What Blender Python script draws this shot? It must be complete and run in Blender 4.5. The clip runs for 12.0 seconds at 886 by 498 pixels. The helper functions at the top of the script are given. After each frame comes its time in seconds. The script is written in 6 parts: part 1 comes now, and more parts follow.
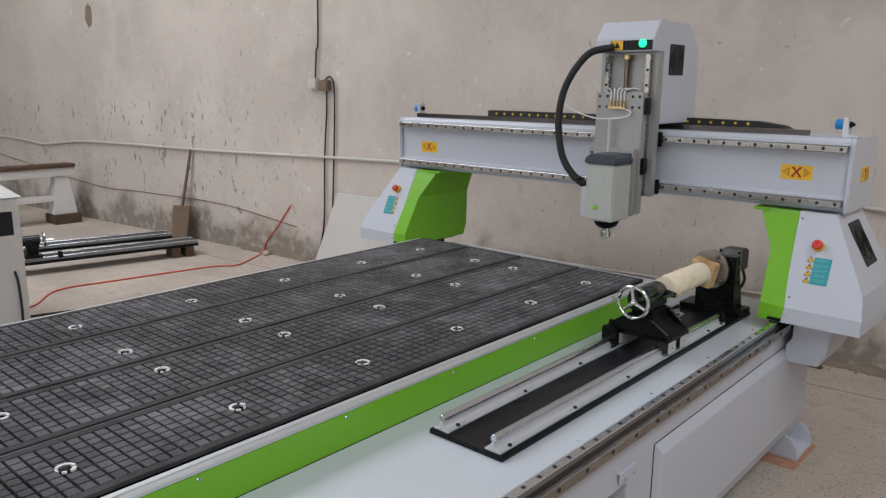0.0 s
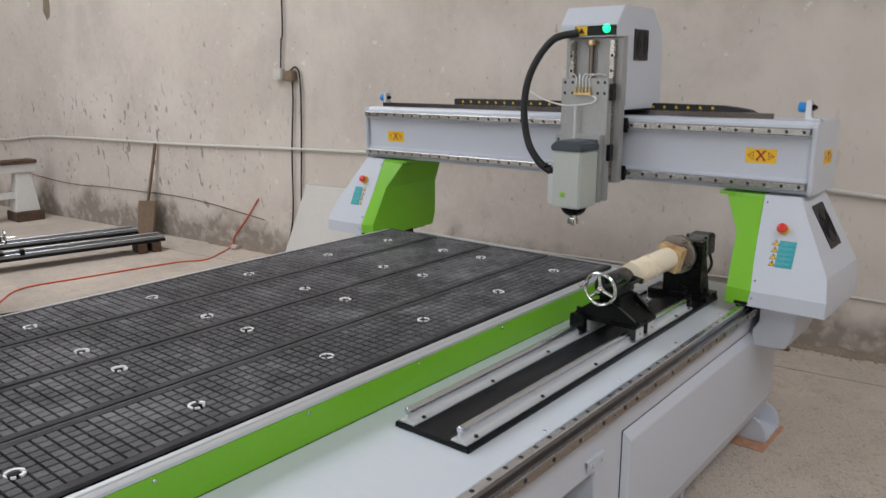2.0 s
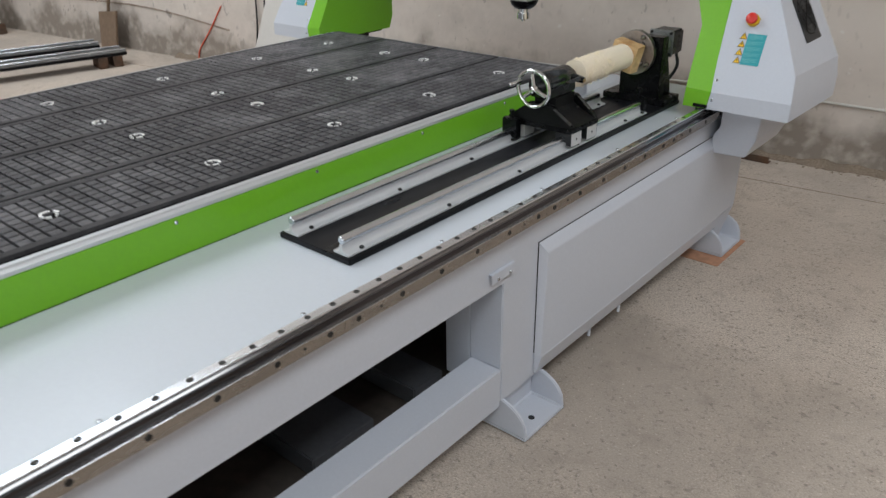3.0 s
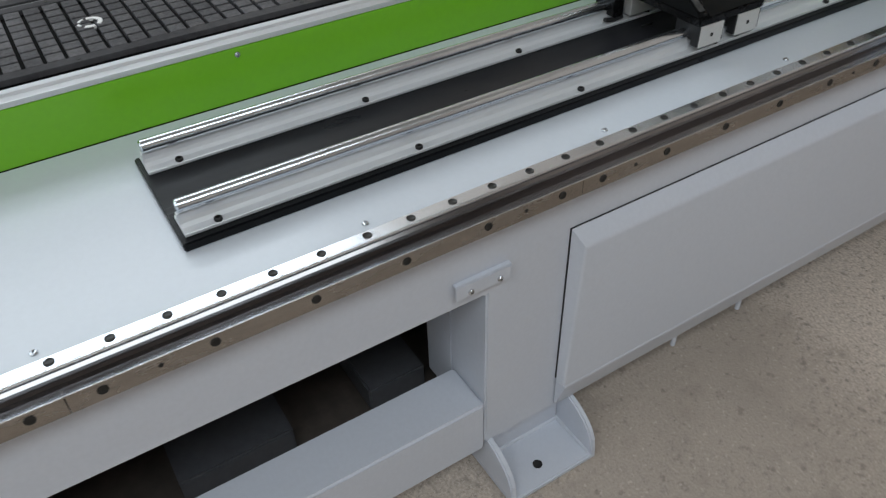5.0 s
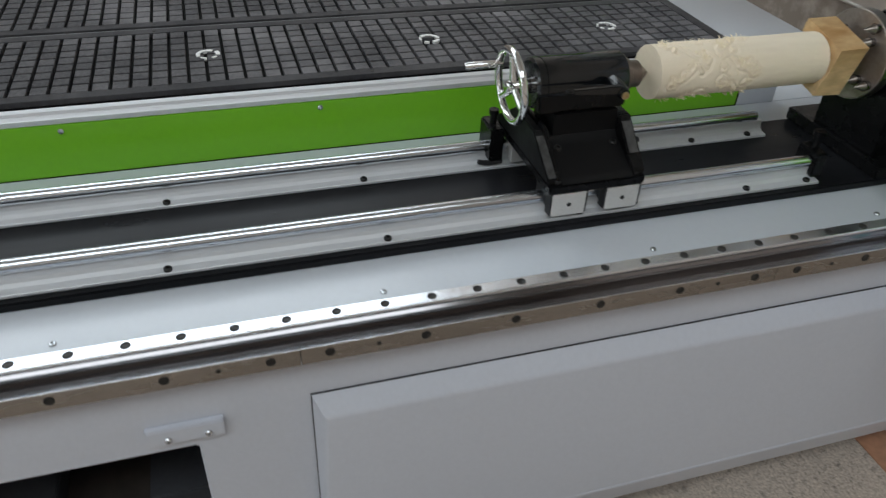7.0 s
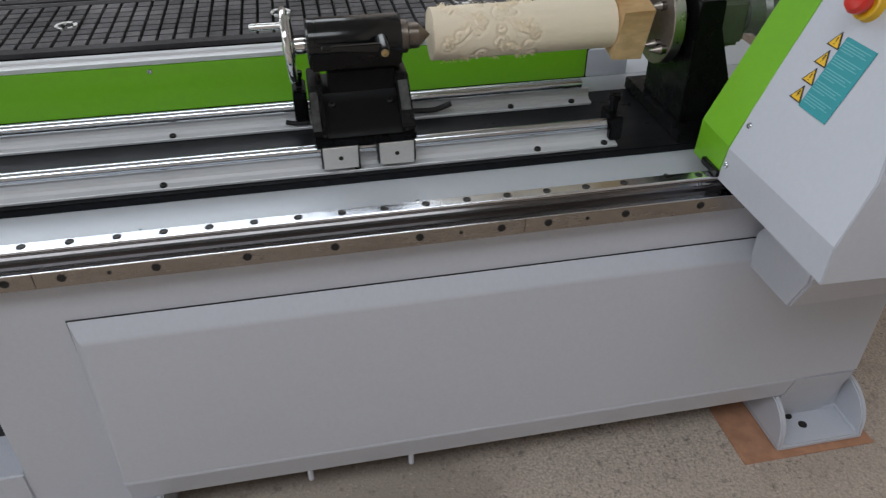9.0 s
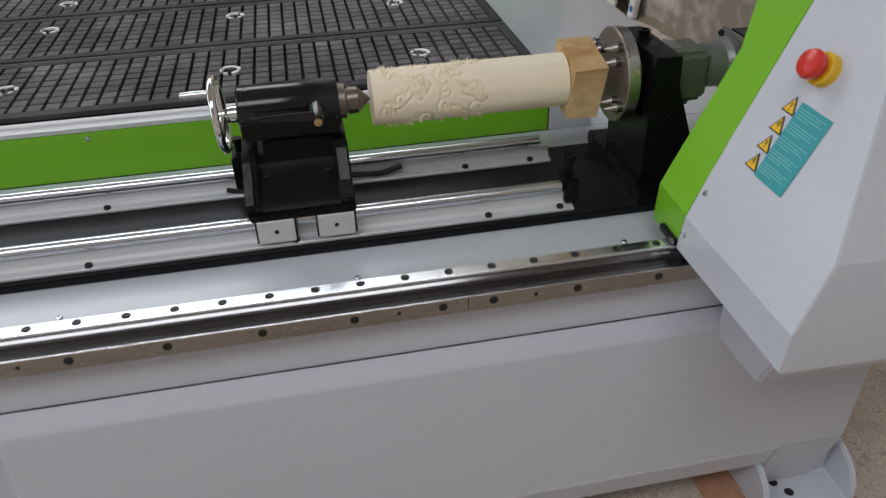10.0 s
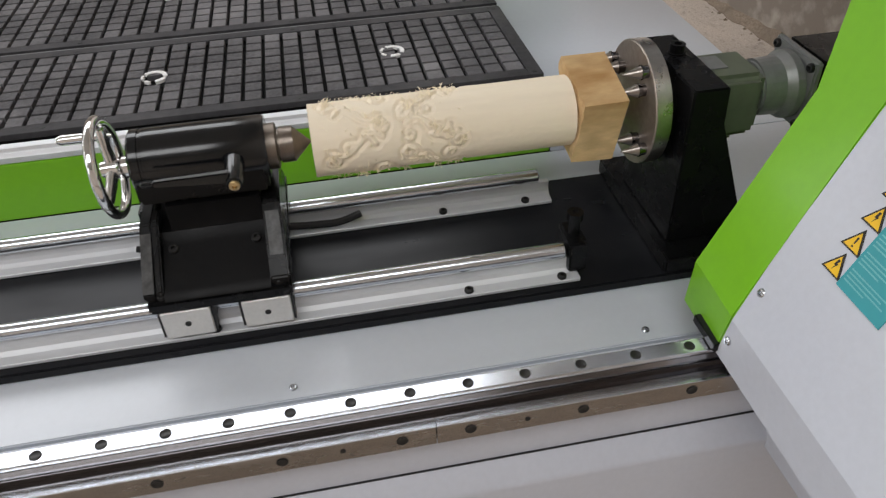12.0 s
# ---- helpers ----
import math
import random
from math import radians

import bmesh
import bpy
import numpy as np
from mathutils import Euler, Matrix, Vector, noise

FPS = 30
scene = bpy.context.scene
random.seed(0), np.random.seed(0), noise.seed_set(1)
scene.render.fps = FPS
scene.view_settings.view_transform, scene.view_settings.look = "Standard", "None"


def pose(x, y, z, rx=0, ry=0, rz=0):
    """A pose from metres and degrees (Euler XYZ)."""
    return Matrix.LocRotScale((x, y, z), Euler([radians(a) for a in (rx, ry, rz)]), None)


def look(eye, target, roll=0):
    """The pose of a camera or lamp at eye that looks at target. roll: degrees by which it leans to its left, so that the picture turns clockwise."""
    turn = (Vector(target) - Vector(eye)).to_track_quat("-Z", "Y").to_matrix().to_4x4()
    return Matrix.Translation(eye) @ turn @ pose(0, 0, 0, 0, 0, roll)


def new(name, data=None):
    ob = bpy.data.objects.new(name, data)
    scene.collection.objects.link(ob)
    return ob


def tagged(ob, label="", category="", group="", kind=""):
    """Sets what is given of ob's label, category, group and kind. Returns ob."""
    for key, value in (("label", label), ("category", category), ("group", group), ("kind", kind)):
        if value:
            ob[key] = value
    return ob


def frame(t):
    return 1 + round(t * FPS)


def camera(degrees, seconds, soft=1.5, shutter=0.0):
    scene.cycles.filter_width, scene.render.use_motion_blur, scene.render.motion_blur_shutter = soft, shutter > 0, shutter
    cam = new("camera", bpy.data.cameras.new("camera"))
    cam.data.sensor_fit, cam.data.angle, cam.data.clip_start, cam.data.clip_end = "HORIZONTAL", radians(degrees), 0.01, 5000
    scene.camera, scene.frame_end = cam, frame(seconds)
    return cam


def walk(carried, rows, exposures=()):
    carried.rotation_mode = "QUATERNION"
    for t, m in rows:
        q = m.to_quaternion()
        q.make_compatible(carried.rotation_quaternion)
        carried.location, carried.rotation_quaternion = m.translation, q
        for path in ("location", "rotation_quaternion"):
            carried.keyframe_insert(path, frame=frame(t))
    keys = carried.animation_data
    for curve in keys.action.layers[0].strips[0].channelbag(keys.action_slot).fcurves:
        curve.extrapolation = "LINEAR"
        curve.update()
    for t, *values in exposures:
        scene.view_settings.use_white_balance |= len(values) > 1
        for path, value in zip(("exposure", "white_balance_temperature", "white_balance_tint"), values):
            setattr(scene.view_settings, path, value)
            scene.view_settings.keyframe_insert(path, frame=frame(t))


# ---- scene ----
cam = camera(60.71, 12.0, soft=1.25, shutter=0.4)
# seconds, eye, target, roll
PATH = [
    (0, (0.803, -2.493, 1.476), (-0.165, -1.392, 1.157), 0.56),
    (0.5, (0.802, -2.496, 1.470), (-0.169, -1.395, 1.161), 0.79),
    (1, (0.802, -2.489, 1.470), (-0.152, -1.375, 1.154), 0.98),
    (1.5, (0.803, -2.472, 1.471), (-0.145, -1.354, 1.155), 0.51),
    (2, (0.806, -2.449, 1.467), (-0.121, -1.319, 1.130), -0.12),
    (2.5, (0.842, -2.360, 1.410), (-0.009, -1.232, 0.908), -0.33),
    (3, (0.908, -2.120, 1.345), (0.032, -1.099, 0.681), -0.92),
    (3.2, (0.917, -2.026, 1.325), (0.014, -1.035, 0.653), -0.52),
    (4.8, (0.629, -1.334, 1.197), (-0.345, -0.677, 0.264), -2.18),
    (5, (0.617, -1.261, 1.208), (-0.368, -0.676, 0.240), -2.02),
    (5.5, (0.569, -1.124, 1.210), (-0.452, -0.612, 0.237), -3.86),
    (6, (0.512, -1.003, 1.219), (-0.528, -0.448, 0.291), -2.67),
    (6.5, (0.544, -0.810, 1.227), (-0.579, -0.421, 0.313), -0.44),
    (6.7, (0.583, -0.769, 1.248), (-0.547, -0.363, 0.348), 2.33),
    (8.3, (0.948, -0.525, 1.256), (-0.259, -0.247, 0.410), 1.37),
    (8.5, (0.881, -0.486, 1.236), (-0.305, -0.183, 0.369), 1.09),
    (9, (0.869, -0.297, 1.224), (-0.322, -0.057, 0.343), 0.08),
    (9.5, (0.868, -0.209, 1.221), (-0.326, -0.054, 0.326), -2.47),
    (10, (0.787, -0.178, 1.247), (-0.432, 0.046, 0.402), -1.59),
    (10.5, (0.682, -0.183, 1.249), (-0.513, 0.068, 0.378), -0.20),
    (11, (0.596, -0.196, 1.242), (-0.575, 0.030, 0.333), 1.18),
    (11.5, (0.517, -0.119, 1.238), (-0.633, 0.069, 0.294), -1.56),
    (12, (0.475, -0.066, 1.234), (-0.677, 0.127, 0.293), -2.20),
]
EXPOSURES = [(0.0, -0.62, 6150, 8.6), (1.0, -0.66, 6170, 8.2), (1.5, -0.63, 6190, 7.9), (2.0, -0.49, 6220, 7.6), (3.2, -0.41, 6120, 4.8), (5.0, -0.55, 5990, 3.0), (5.6, -0.57, 5980, 2.8), (6.6, -0.66, 6040, 2.8), (8.5, -0.65, 6080, 6.2), (9.5, -0.64, 6130, 7.4), (10.2, -0.61, 6320, 8.6), (11.0, -0.73, 6430, 7.6), (11.5, -0.49, 6480, 8.6), (12.0, -0.36, 6480, 9.2)]
walk(cam, [(t, look(e, g, r)) for t, e, g, r in PATH], EXPOSURES)

# ---- light: an overcast sky through roof lights and tall windows behind the camera ----
world = bpy.data.worlds.new("overcast")
scene.world = world
world.use_nodes = True
wn = world.node_tree.nodes
sky = wn.new("ShaderNodeTexSky")
sky.sky_type = "NISHITA"
sky.sun_disc = False
sky.sun_elevation = radians(50)
sky.sun_rotation = radians(200)
world.node_tree.links.new(sky.outputs[0], wn["Background"].inputs[0])
wn["Background"].inputs[1].default_value = 0.12
ROOM = dict(x0=-14.0, x1=7.0, y0=-11.0, y1=2.80, z1=5.2)


def area(name, eye, target, w, h, power, colour=(1.0, 0.99, 0.98)):
    lamp = bpy.data.lights.new(name, "AREA")
    lamp.shape, lamp.size, lamp.size_y, lamp.energy, lamp.color = "RECTANGLE", w, h, power, colour
    ob = new(name, lamp)
    ob.matrix_world = look(eye, target)
    return ob


# x, y, half width, half length, power
SKYLIGHTS = [(-5.3, -3.2, 1.7, 4.15, 470), (3.0, -3.6, 0.9, 4.5, 360)]
for sx, sy, wide, half, power in SKYLIGHTS:
    area("skylight_lamp", (sx, sy, ROOM["z1"] + 0.05), (sx, sy, 0), 2 * wide, 2 * half, power)
WINDOWS = [-10.0, -6.5, -3.0, 0.5, 4.0]
for wx in WINDOWS:
    area("window_lamp", (wx, ROOM["y0"] - 0.05, 2.6), (wx, 0, 2.6), 2.2, 2.4, 60)


# ---- materials ----
def material(name, colour, rough=0.5, metal=0.0, grain=0.0, scale=30.0, stain=0.0, stain_scale=2.0, stain_colour=(0.1, 0.09, 0.08),
             bump=0.0, coat=0.0, stretch=(1, 1, 1), rough_var=0.0, piece=0.0, stain_detail=5, spec=0.5, island=0.0):
    m = bpy.data.materials.new(name)
    m.use_nodes = True
    nt = m.node_tree
    p = nt.nodes["Principled BSDF"]
    p.inputs["Roughness"].default_value = rough
    p.inputs["Metallic"].default_value = metal
    p.inputs["Coat Weight"].default_value = coat
    p.inputs["Specular IOR Level"].default_value = spec
    p.inputs["Coat Roughness"].default_value = 0.12
    co = nt.nodes.new("ShaderNodeTexCoord")
    mp = nt.nodes.new("ShaderNodeMapping")
    mp.inputs["Scale"].default_value = stretch
    nt.links.new(co.outputs["Object"], mp.inputs[0])

    def noise_at(s, detail=6, r=0.6):
        n = nt.nodes.new("ShaderNodeTexNoise")
        n.inputs["Scale"].default_value, n.inputs["Detail"].default_value, n.inputs["Roughness"].default_value = s, detail, r
        nt.links.new(mp.outputs[0], n.inputs["Vector"])
        return n.outputs["Fac"]

    def mix(kind, fac, a, b):
        x = nt.nodes.new("ShaderNodeMix")
        x.data_type, x.blend_type = "RGBA", kind
        for sock, v in ((x.inputs["Factor"], fac), (x.inputs["A"], a), (x.inputs["B"], b)):
            if hasattr(v, "links"):
                nt.links.new(v, sock)
            else:
                sock.default_value = (*v, 1) if isinstance(v, tuple) else v
        return x.outputs["Result"]

    def ramp(src, lo, hi, a=0.0, b=1.0):
        r = nt.nodes.new("ShaderNodeMapRange")
        r.inputs["From Min"].default_value, r.inputs["From Max"].default_value = lo, hi
        r.inputs["To Min"].default_value, r.inputs["To Max"].default_value = a, b
        nt.links.new(src, r.inputs["Value"])
        return r.outputs["Result"]

    col = colour
    fine = noise_at(scale)
    if grain:
        col = mix("MULTIPLY", ramp(fine, 0.35, 0.65, grain, 0.0), colour, (0.25, 0.24, 0.23))
    if stain:
        big = noise_at(stain_scale, stain_detail, 0.55)
        col = mix("MIX", ramp(big, 0.42, 0.72, 0.0, stain), col, stain_colour)
    if piece:
        info = nt.nodes.new("ShaderNodeObjectInfo")
        col = mix("MULTIPLY", ramp(info.outputs["Random"], 0, 1, 0, piece), col, (0.3, 0.3, 0.3))
    if island:
        geo = nt.nodes.new("ShaderNodeNewGeometry")
        col = mix("MULTIPLY", ramp(geo.outputs["Random Per Island"], 0, 1, 0, island), col, (0.42, 0.42, 0.44))
    if hasattr(col, "links"):
        nt.links.new(col, p.inputs["Base Color"])
    else:
        p.inputs["Base Color"].default_value = (*col, 1)
    if rough_var:
        nt.links.new(ramp(noise_at(scale * 0.35), 0.3, 0.7, rough - rough_var, rough + rough_var), p.inputs["Roughness"])
    if bump:
        b = nt.nodes.new("ShaderNodeBump")
        b.inputs["Strength"].default_value, b.inputs["Distance"].default_value = bump, 0.004
        nt.links.new(fine, b.inputs["Height"])
        nt.links.new(b.outputs[0], p.inputs["Normal"])
    return m


def glowing(name, colour, power):
    m = material(name, colour, 0.3)
    p = m.node_tree.nodes["Principled BSDF"]
    p.inputs["Emission Color"].default_value = (*colour, 1)
    p.inputs["Emission Strength"].default_value = power
    return m


PAINT = material("grey_white_paint", (0.555, 0.578, 0.642), 0.36, 0, 0.05, 140, 0.35, 1.3, (0.51, 0.53, 0.585), 0.04, 0.12, rough_var=0.05, stain_detail=2)
PLATE = material("white_cover_paint", (0.60, 0.635, 0.69), 0.27, 0, 0.03, 120, 0.20, 0.8, (0.56, 0.595, 0.65), 0, 0.12, stain_detail=1)
GREEN = material("lime_green_paint", (0.180, 0.47, 0.010), 0.34, 0, 0.06, 90, 0.3, 2.0, (0.155, 0.42, 0.010), 0.03, 0.15, rough_var=0.04, stain_detail=2)
BLACK = material("black_paint", (0.0055, 0.0055, 0.006), 0.27, 0, 0.2, 60, 0.2, 9, (0.007, 0.007, 0.007), 0.04, rough_var=0.08, spec=0.20)
BLACK_MATT = material("black_oxide_plate", (0.0065, 0.0070, 0.0085), 0.34, 0, 0.3, 50, 0.6, 5, (0.019, 0.019, 0.022), 0.04, rough_var=0.1, stretch=(1, 0.3, 1), spec=0.18)
PORT = material("pale_port_ring", (0.88, 0.88, 0.87), 0.35, 0, 0.08, 80)
GLOSS_BLACK = material("glossy_black_enamel", (0.0045, 0.0055, 0.0065), 0.17, 0, 0.1, 60, rough_var=0.04, spec=0.55)
BLOCK = material("milled_aluminium", (0.70, 0.69, 0.67), 0.40, 0.35, 0.1, 200, 0.2, 20, (0.58, 0.57, 0.55), 0, rough_var=0.05)
SUPPORT = material("pale_aluminium_support", (0.66, 0.67, 0.69), 0.42, 0.30, 0.06, 120, 0.25, 6, (0.54, 0.55, 0.56), 0, stretch=(1, 0.15, 1), rough_var=0.05)
BLACK_CAST = material("black_cast_paint", (0.0055, 0.0055, 0.006), 0.48, 0, 0.3, 70, 0.3, 9, (0.009, 0.009, 0.009), 0.12, rough_var=0.08, spec=0.16)
GUSSET = material("worn_black_edge", (0.085, 0.085, 0.085), 0.45, 0.3, 0.5, 160, 0.95, 70, (0.012, 0.012, 0.012), 0.05)
# slot aluminium, darker than the edge profile
DULL = material("darkened_aluminium_slot", (0.17, 0.17, 0.18), 0.55, 0.3, 0.2, 80)
SPIKE = material("oily_turned_spike", (0.36, 0.325, 0.295), 0.30, 1, 0.2, 120, 0.4, 60, (0.16, 0.13, 0.11))
DISC = material("faced_steel_disc", (0.43, 0.375, 0.33), 0.48, 0.9, 0.25, 120, 0.4, 14, (0.27, 0.215, 0.175), 0.03, rough_var=0.08)
FIBRE = material("pale_wood_fibre", (0.93, 0.83, 0.63), 0.7)
BLOCK_END = material("black_block_end", (0.010, 0.010, 0.011), 0.5)
PLUG = material("dark_steel_plug", (0.028, 0.027, 0.026), 0.35, 0.3, 0.3, 300)
# dark brown that stands in for shade inside the enclosed base
BASE_SHADE = material("brown_base_shade", (0.075, 0.060, 0.050), 0.75, 0, 0.4, 30, 0.5, 4, (0.036, 0.030, 0.026), 0.1)
# frame grey darkened to hold the shade inside the base
TUBE_SHADED = material("shaded_grey_tube", (0.085, 0.087, 0.096), 0.5, 0, 0.2, 60)
RACEWAY = material("darkened_polished_steel", (0.24, 0.23, 0.235), 0.13, 1, 0.1, 40, 0.4, 5, (0.12, 0.11, 0.11), 0, stretch=(1, 0.08, 1), rough_var=0.04, stain_detail=3)
MORTAR = material("crumbling_mortar", (0.28, 0.22, 0.165), 0.95, 0, 0.5, 120, 0.6, 9, (0.14, 0.11, 0.085), 0.6)
RIM = material("bright_turned_steel", (0.52, 0.50, 0.47), 0.3, 1, 0.15, 150, 0.3, 10, (0.36, 0.33, 0.29), 0, rough_var=0.06)
MILLED = material("milled_grey_plate", (0.40, 0.40, 0.395), 0.42, 0.35, 0.12, 90, 0.3, 7, (0.30, 0.295, 0.285), 0.02, rough_var=0.06)
RUBBER = material("black_rubber", (0.015, 0.015, 0.016), 0.55, 0, 0.2, 80, bump=0.05)
PVC = material("dark_grey_pvc", (0.125, 0.122, 0.128), 0.46, 0, 0.45, 160, 0.80, 5, (0.27, 0.262, 0.27), 0.15, rough_var=0.15, spec=0.08, island=0.60)
# rim kept darker than the cells to carry the shadow of the joints
PVC_RIM = material("joint_shaded_pvc_rim", (0.052, 0.051, 0.055), 0.42, 0, 0.3, 90, 0.7, 7, (0.10, 0.098, 0.103), 0.1, rough_var=0.1, spec=0.08)
# groove floors near black: the grooves' shade is put into the colour
PVC_BASE = material("shaded_pvc_groove", (0.003, 0.003, 0.003), 0.7, 0, 0.2, 100, spec=0.1)
STEEL = material("ground_steel", (0.72, 0.745, 0.79), 0.22, 1, 0.05, 120, 0.3, 4, (0.62, 0.63, 0.65), 0, stretch=(1, 0.12, 1), rough_var=0.06, stain_detail=3)
STEEL_X = material("ground_steel_beam", (0.55, 0.545, 0.54), 0.22, 1, 0.12, 220, 0.4, 5, (0.26, 0.245, 0.235), 0.02, stretch=(0.05, 1, 1), rough_var=0.06)
# seat colour includes the shade of the groove between rail and rack
SEAT = material("oily_shaded_seat", (0.085, 0.08, 0.085), 0.16, 1, 0.2, 60, 0.4, 6, (0.04, 0.038, 0.036), 0.0, stretch=(1, 0.1, 1), rough_var=0.06)
RACK = material("oiled_rack_steel", (0.40, 0.375, 0.35), 0.26, 1, 0.15, 90, 0.5, 6, (0.25, 0.22, 0.19), 0, stretch=(1, 0.3, 1), rough_var=0.06, stain_detail=3)
ALU = material("anodised_aluminium", (0.64, 0.65, 0.67), 0.40, 0.55)
CHROME = material("chrome", (0.80, 0.80, 0.80), 0.08, 1, 0.05, 40)
SHAFT = material("hard_chromed_shaft", (0.66, 0.69, 0.73), 0.22, 1, 0, 200)
CAST = material("turned_steel", (0.24, 0.205, 0.175), 0.42, 1, 0.25, 120, 0.3, 12, (0.15, 0.12, 0.10), 0.03, rough_var=0.1)
BOLT = material("black_bolt", (0.008, 0.0075, 0.007), 0.55, 0, 0.1, 80)
ZINC = material("zinc_screw", (0.58, 0.60, 0.63), 0.25, 1, 0.1, 150)
WOOD = material("turned_pale_wood", (0.90, 0.795, 0.625), 0.6, 0, 0.10, 45, 0.5, 6, (0.84, 0.71, 0.52), 0.2, stretch=(1, 0.12, 1))
WOOD_RAW = material("raw_wood_block", (0.80, 0.57, 0.30), 0.65, 0, 0.35, 60, 0.95, 16, (0.36, 0.19, 0.06), 0.35, stretch=(1, 0.4, 1))
PLYPAD = material("reddish_plywood", (0.53, 0.28, 0.17), 0.6, 0, 0.35, 35, 0.6, 11, (0.40, 0.19, 0.105), 0.25)
RED = material("red_plastic", (0.62, 0.03, 0.02), 0.3, 0, 0.05, 40)
YELLOW = material("yellow_plastic", (0.72, 0.43, 0.01), 0.4, 0, 0.05, 60)
STICKER = material("yellow_sticker", (0.83, 0.50, 0.012), 0.4, 0, 0.06, 70)
INK_RED = material("dark_red_ink", (0.32, 0.02, 0.01), 0.5)
INK_BLACK = material("black_ink", (0.015, 0.013, 0.01), 0.5)
INK_WHITE = material("pale_ink", (0.16, 0.47, 0.50), 0.5)
TEAL = material("teal_sticker", (0.035, 0.32, 0.36), 0.4, 0, 0.06, 70)
BLUE = material("blue_plastic", (0.02, 0.22, 0.60), 0.35)
SLATE = material("slate_blue_plastic", (0.055, 0.07, 0.085), 0.45, 0, 0.1, 60)
SPINDLE = material("pale_grey_spindle_paint", (0.50, 0.52, 0.48), 0.4, 0, 0.06, 60, rough_var=0.05)
BRASS = material("brass", (0.66, 0.50, 0.26), 0.35, 1, 0.1, 80)
WHITE_TUBE = material("white_plastic_tube", (0.75, 0.75, 0.74), 0.4)
PIPE = material("white_pvc_pipe", (0.56, 0.54, 0.50), 0.45, 0, 0.1, 30, 0.3, 3, (0.42, 0.39, 0.35))
GREENGREY = material("green_grey_cast_paint", (0.13, 0.15, 0.105), 0.42, 0, 0.2, 50, 0.3, 12, (0.08, 0.095, 0.065))
MOTOR_GREY = material("motor_aluminium", (0.30, 0.305, 0.30), 0.42, 0.5, 0.2, 60)
HOSE_RED = material("orange_red_hose", (0.62, 0.10, 0.045), 0.45)
RUST = material("rusty_steel", (0.10, 0.065, 0.045), 0.7, 0.2, 0.4, 40, 0.5, 10, (0.20, 0.09, 0.04), 0.3)
CARDBOARD = material("worn_brown_wood", (0.22, 0.15, 0.10), 0.8, 0, 0.3, 30, 0.4, 6, (0.12, 0.08, 0.05), 0.2)
FARWHITE = material("white_frame_paint", (0.66, 0.65, 0.63), 0.45, 0, 0.08, 40, 0.2, 3, (0.5, 0.48, 0.45))
BOARD = material("white_board", (0.62, 0.60, 0.57), 0.5, 0, 0.06, 40, 0.2, 2, (0.5, 0.47, 0.43))
LAMP_GREEN = glowing("lit_green_lamp", (0.03, 0.9, 0.32), 2.5)
GLASS_BLACK = material("black_screen", (0.008, 0.008, 0.01), 0.2)


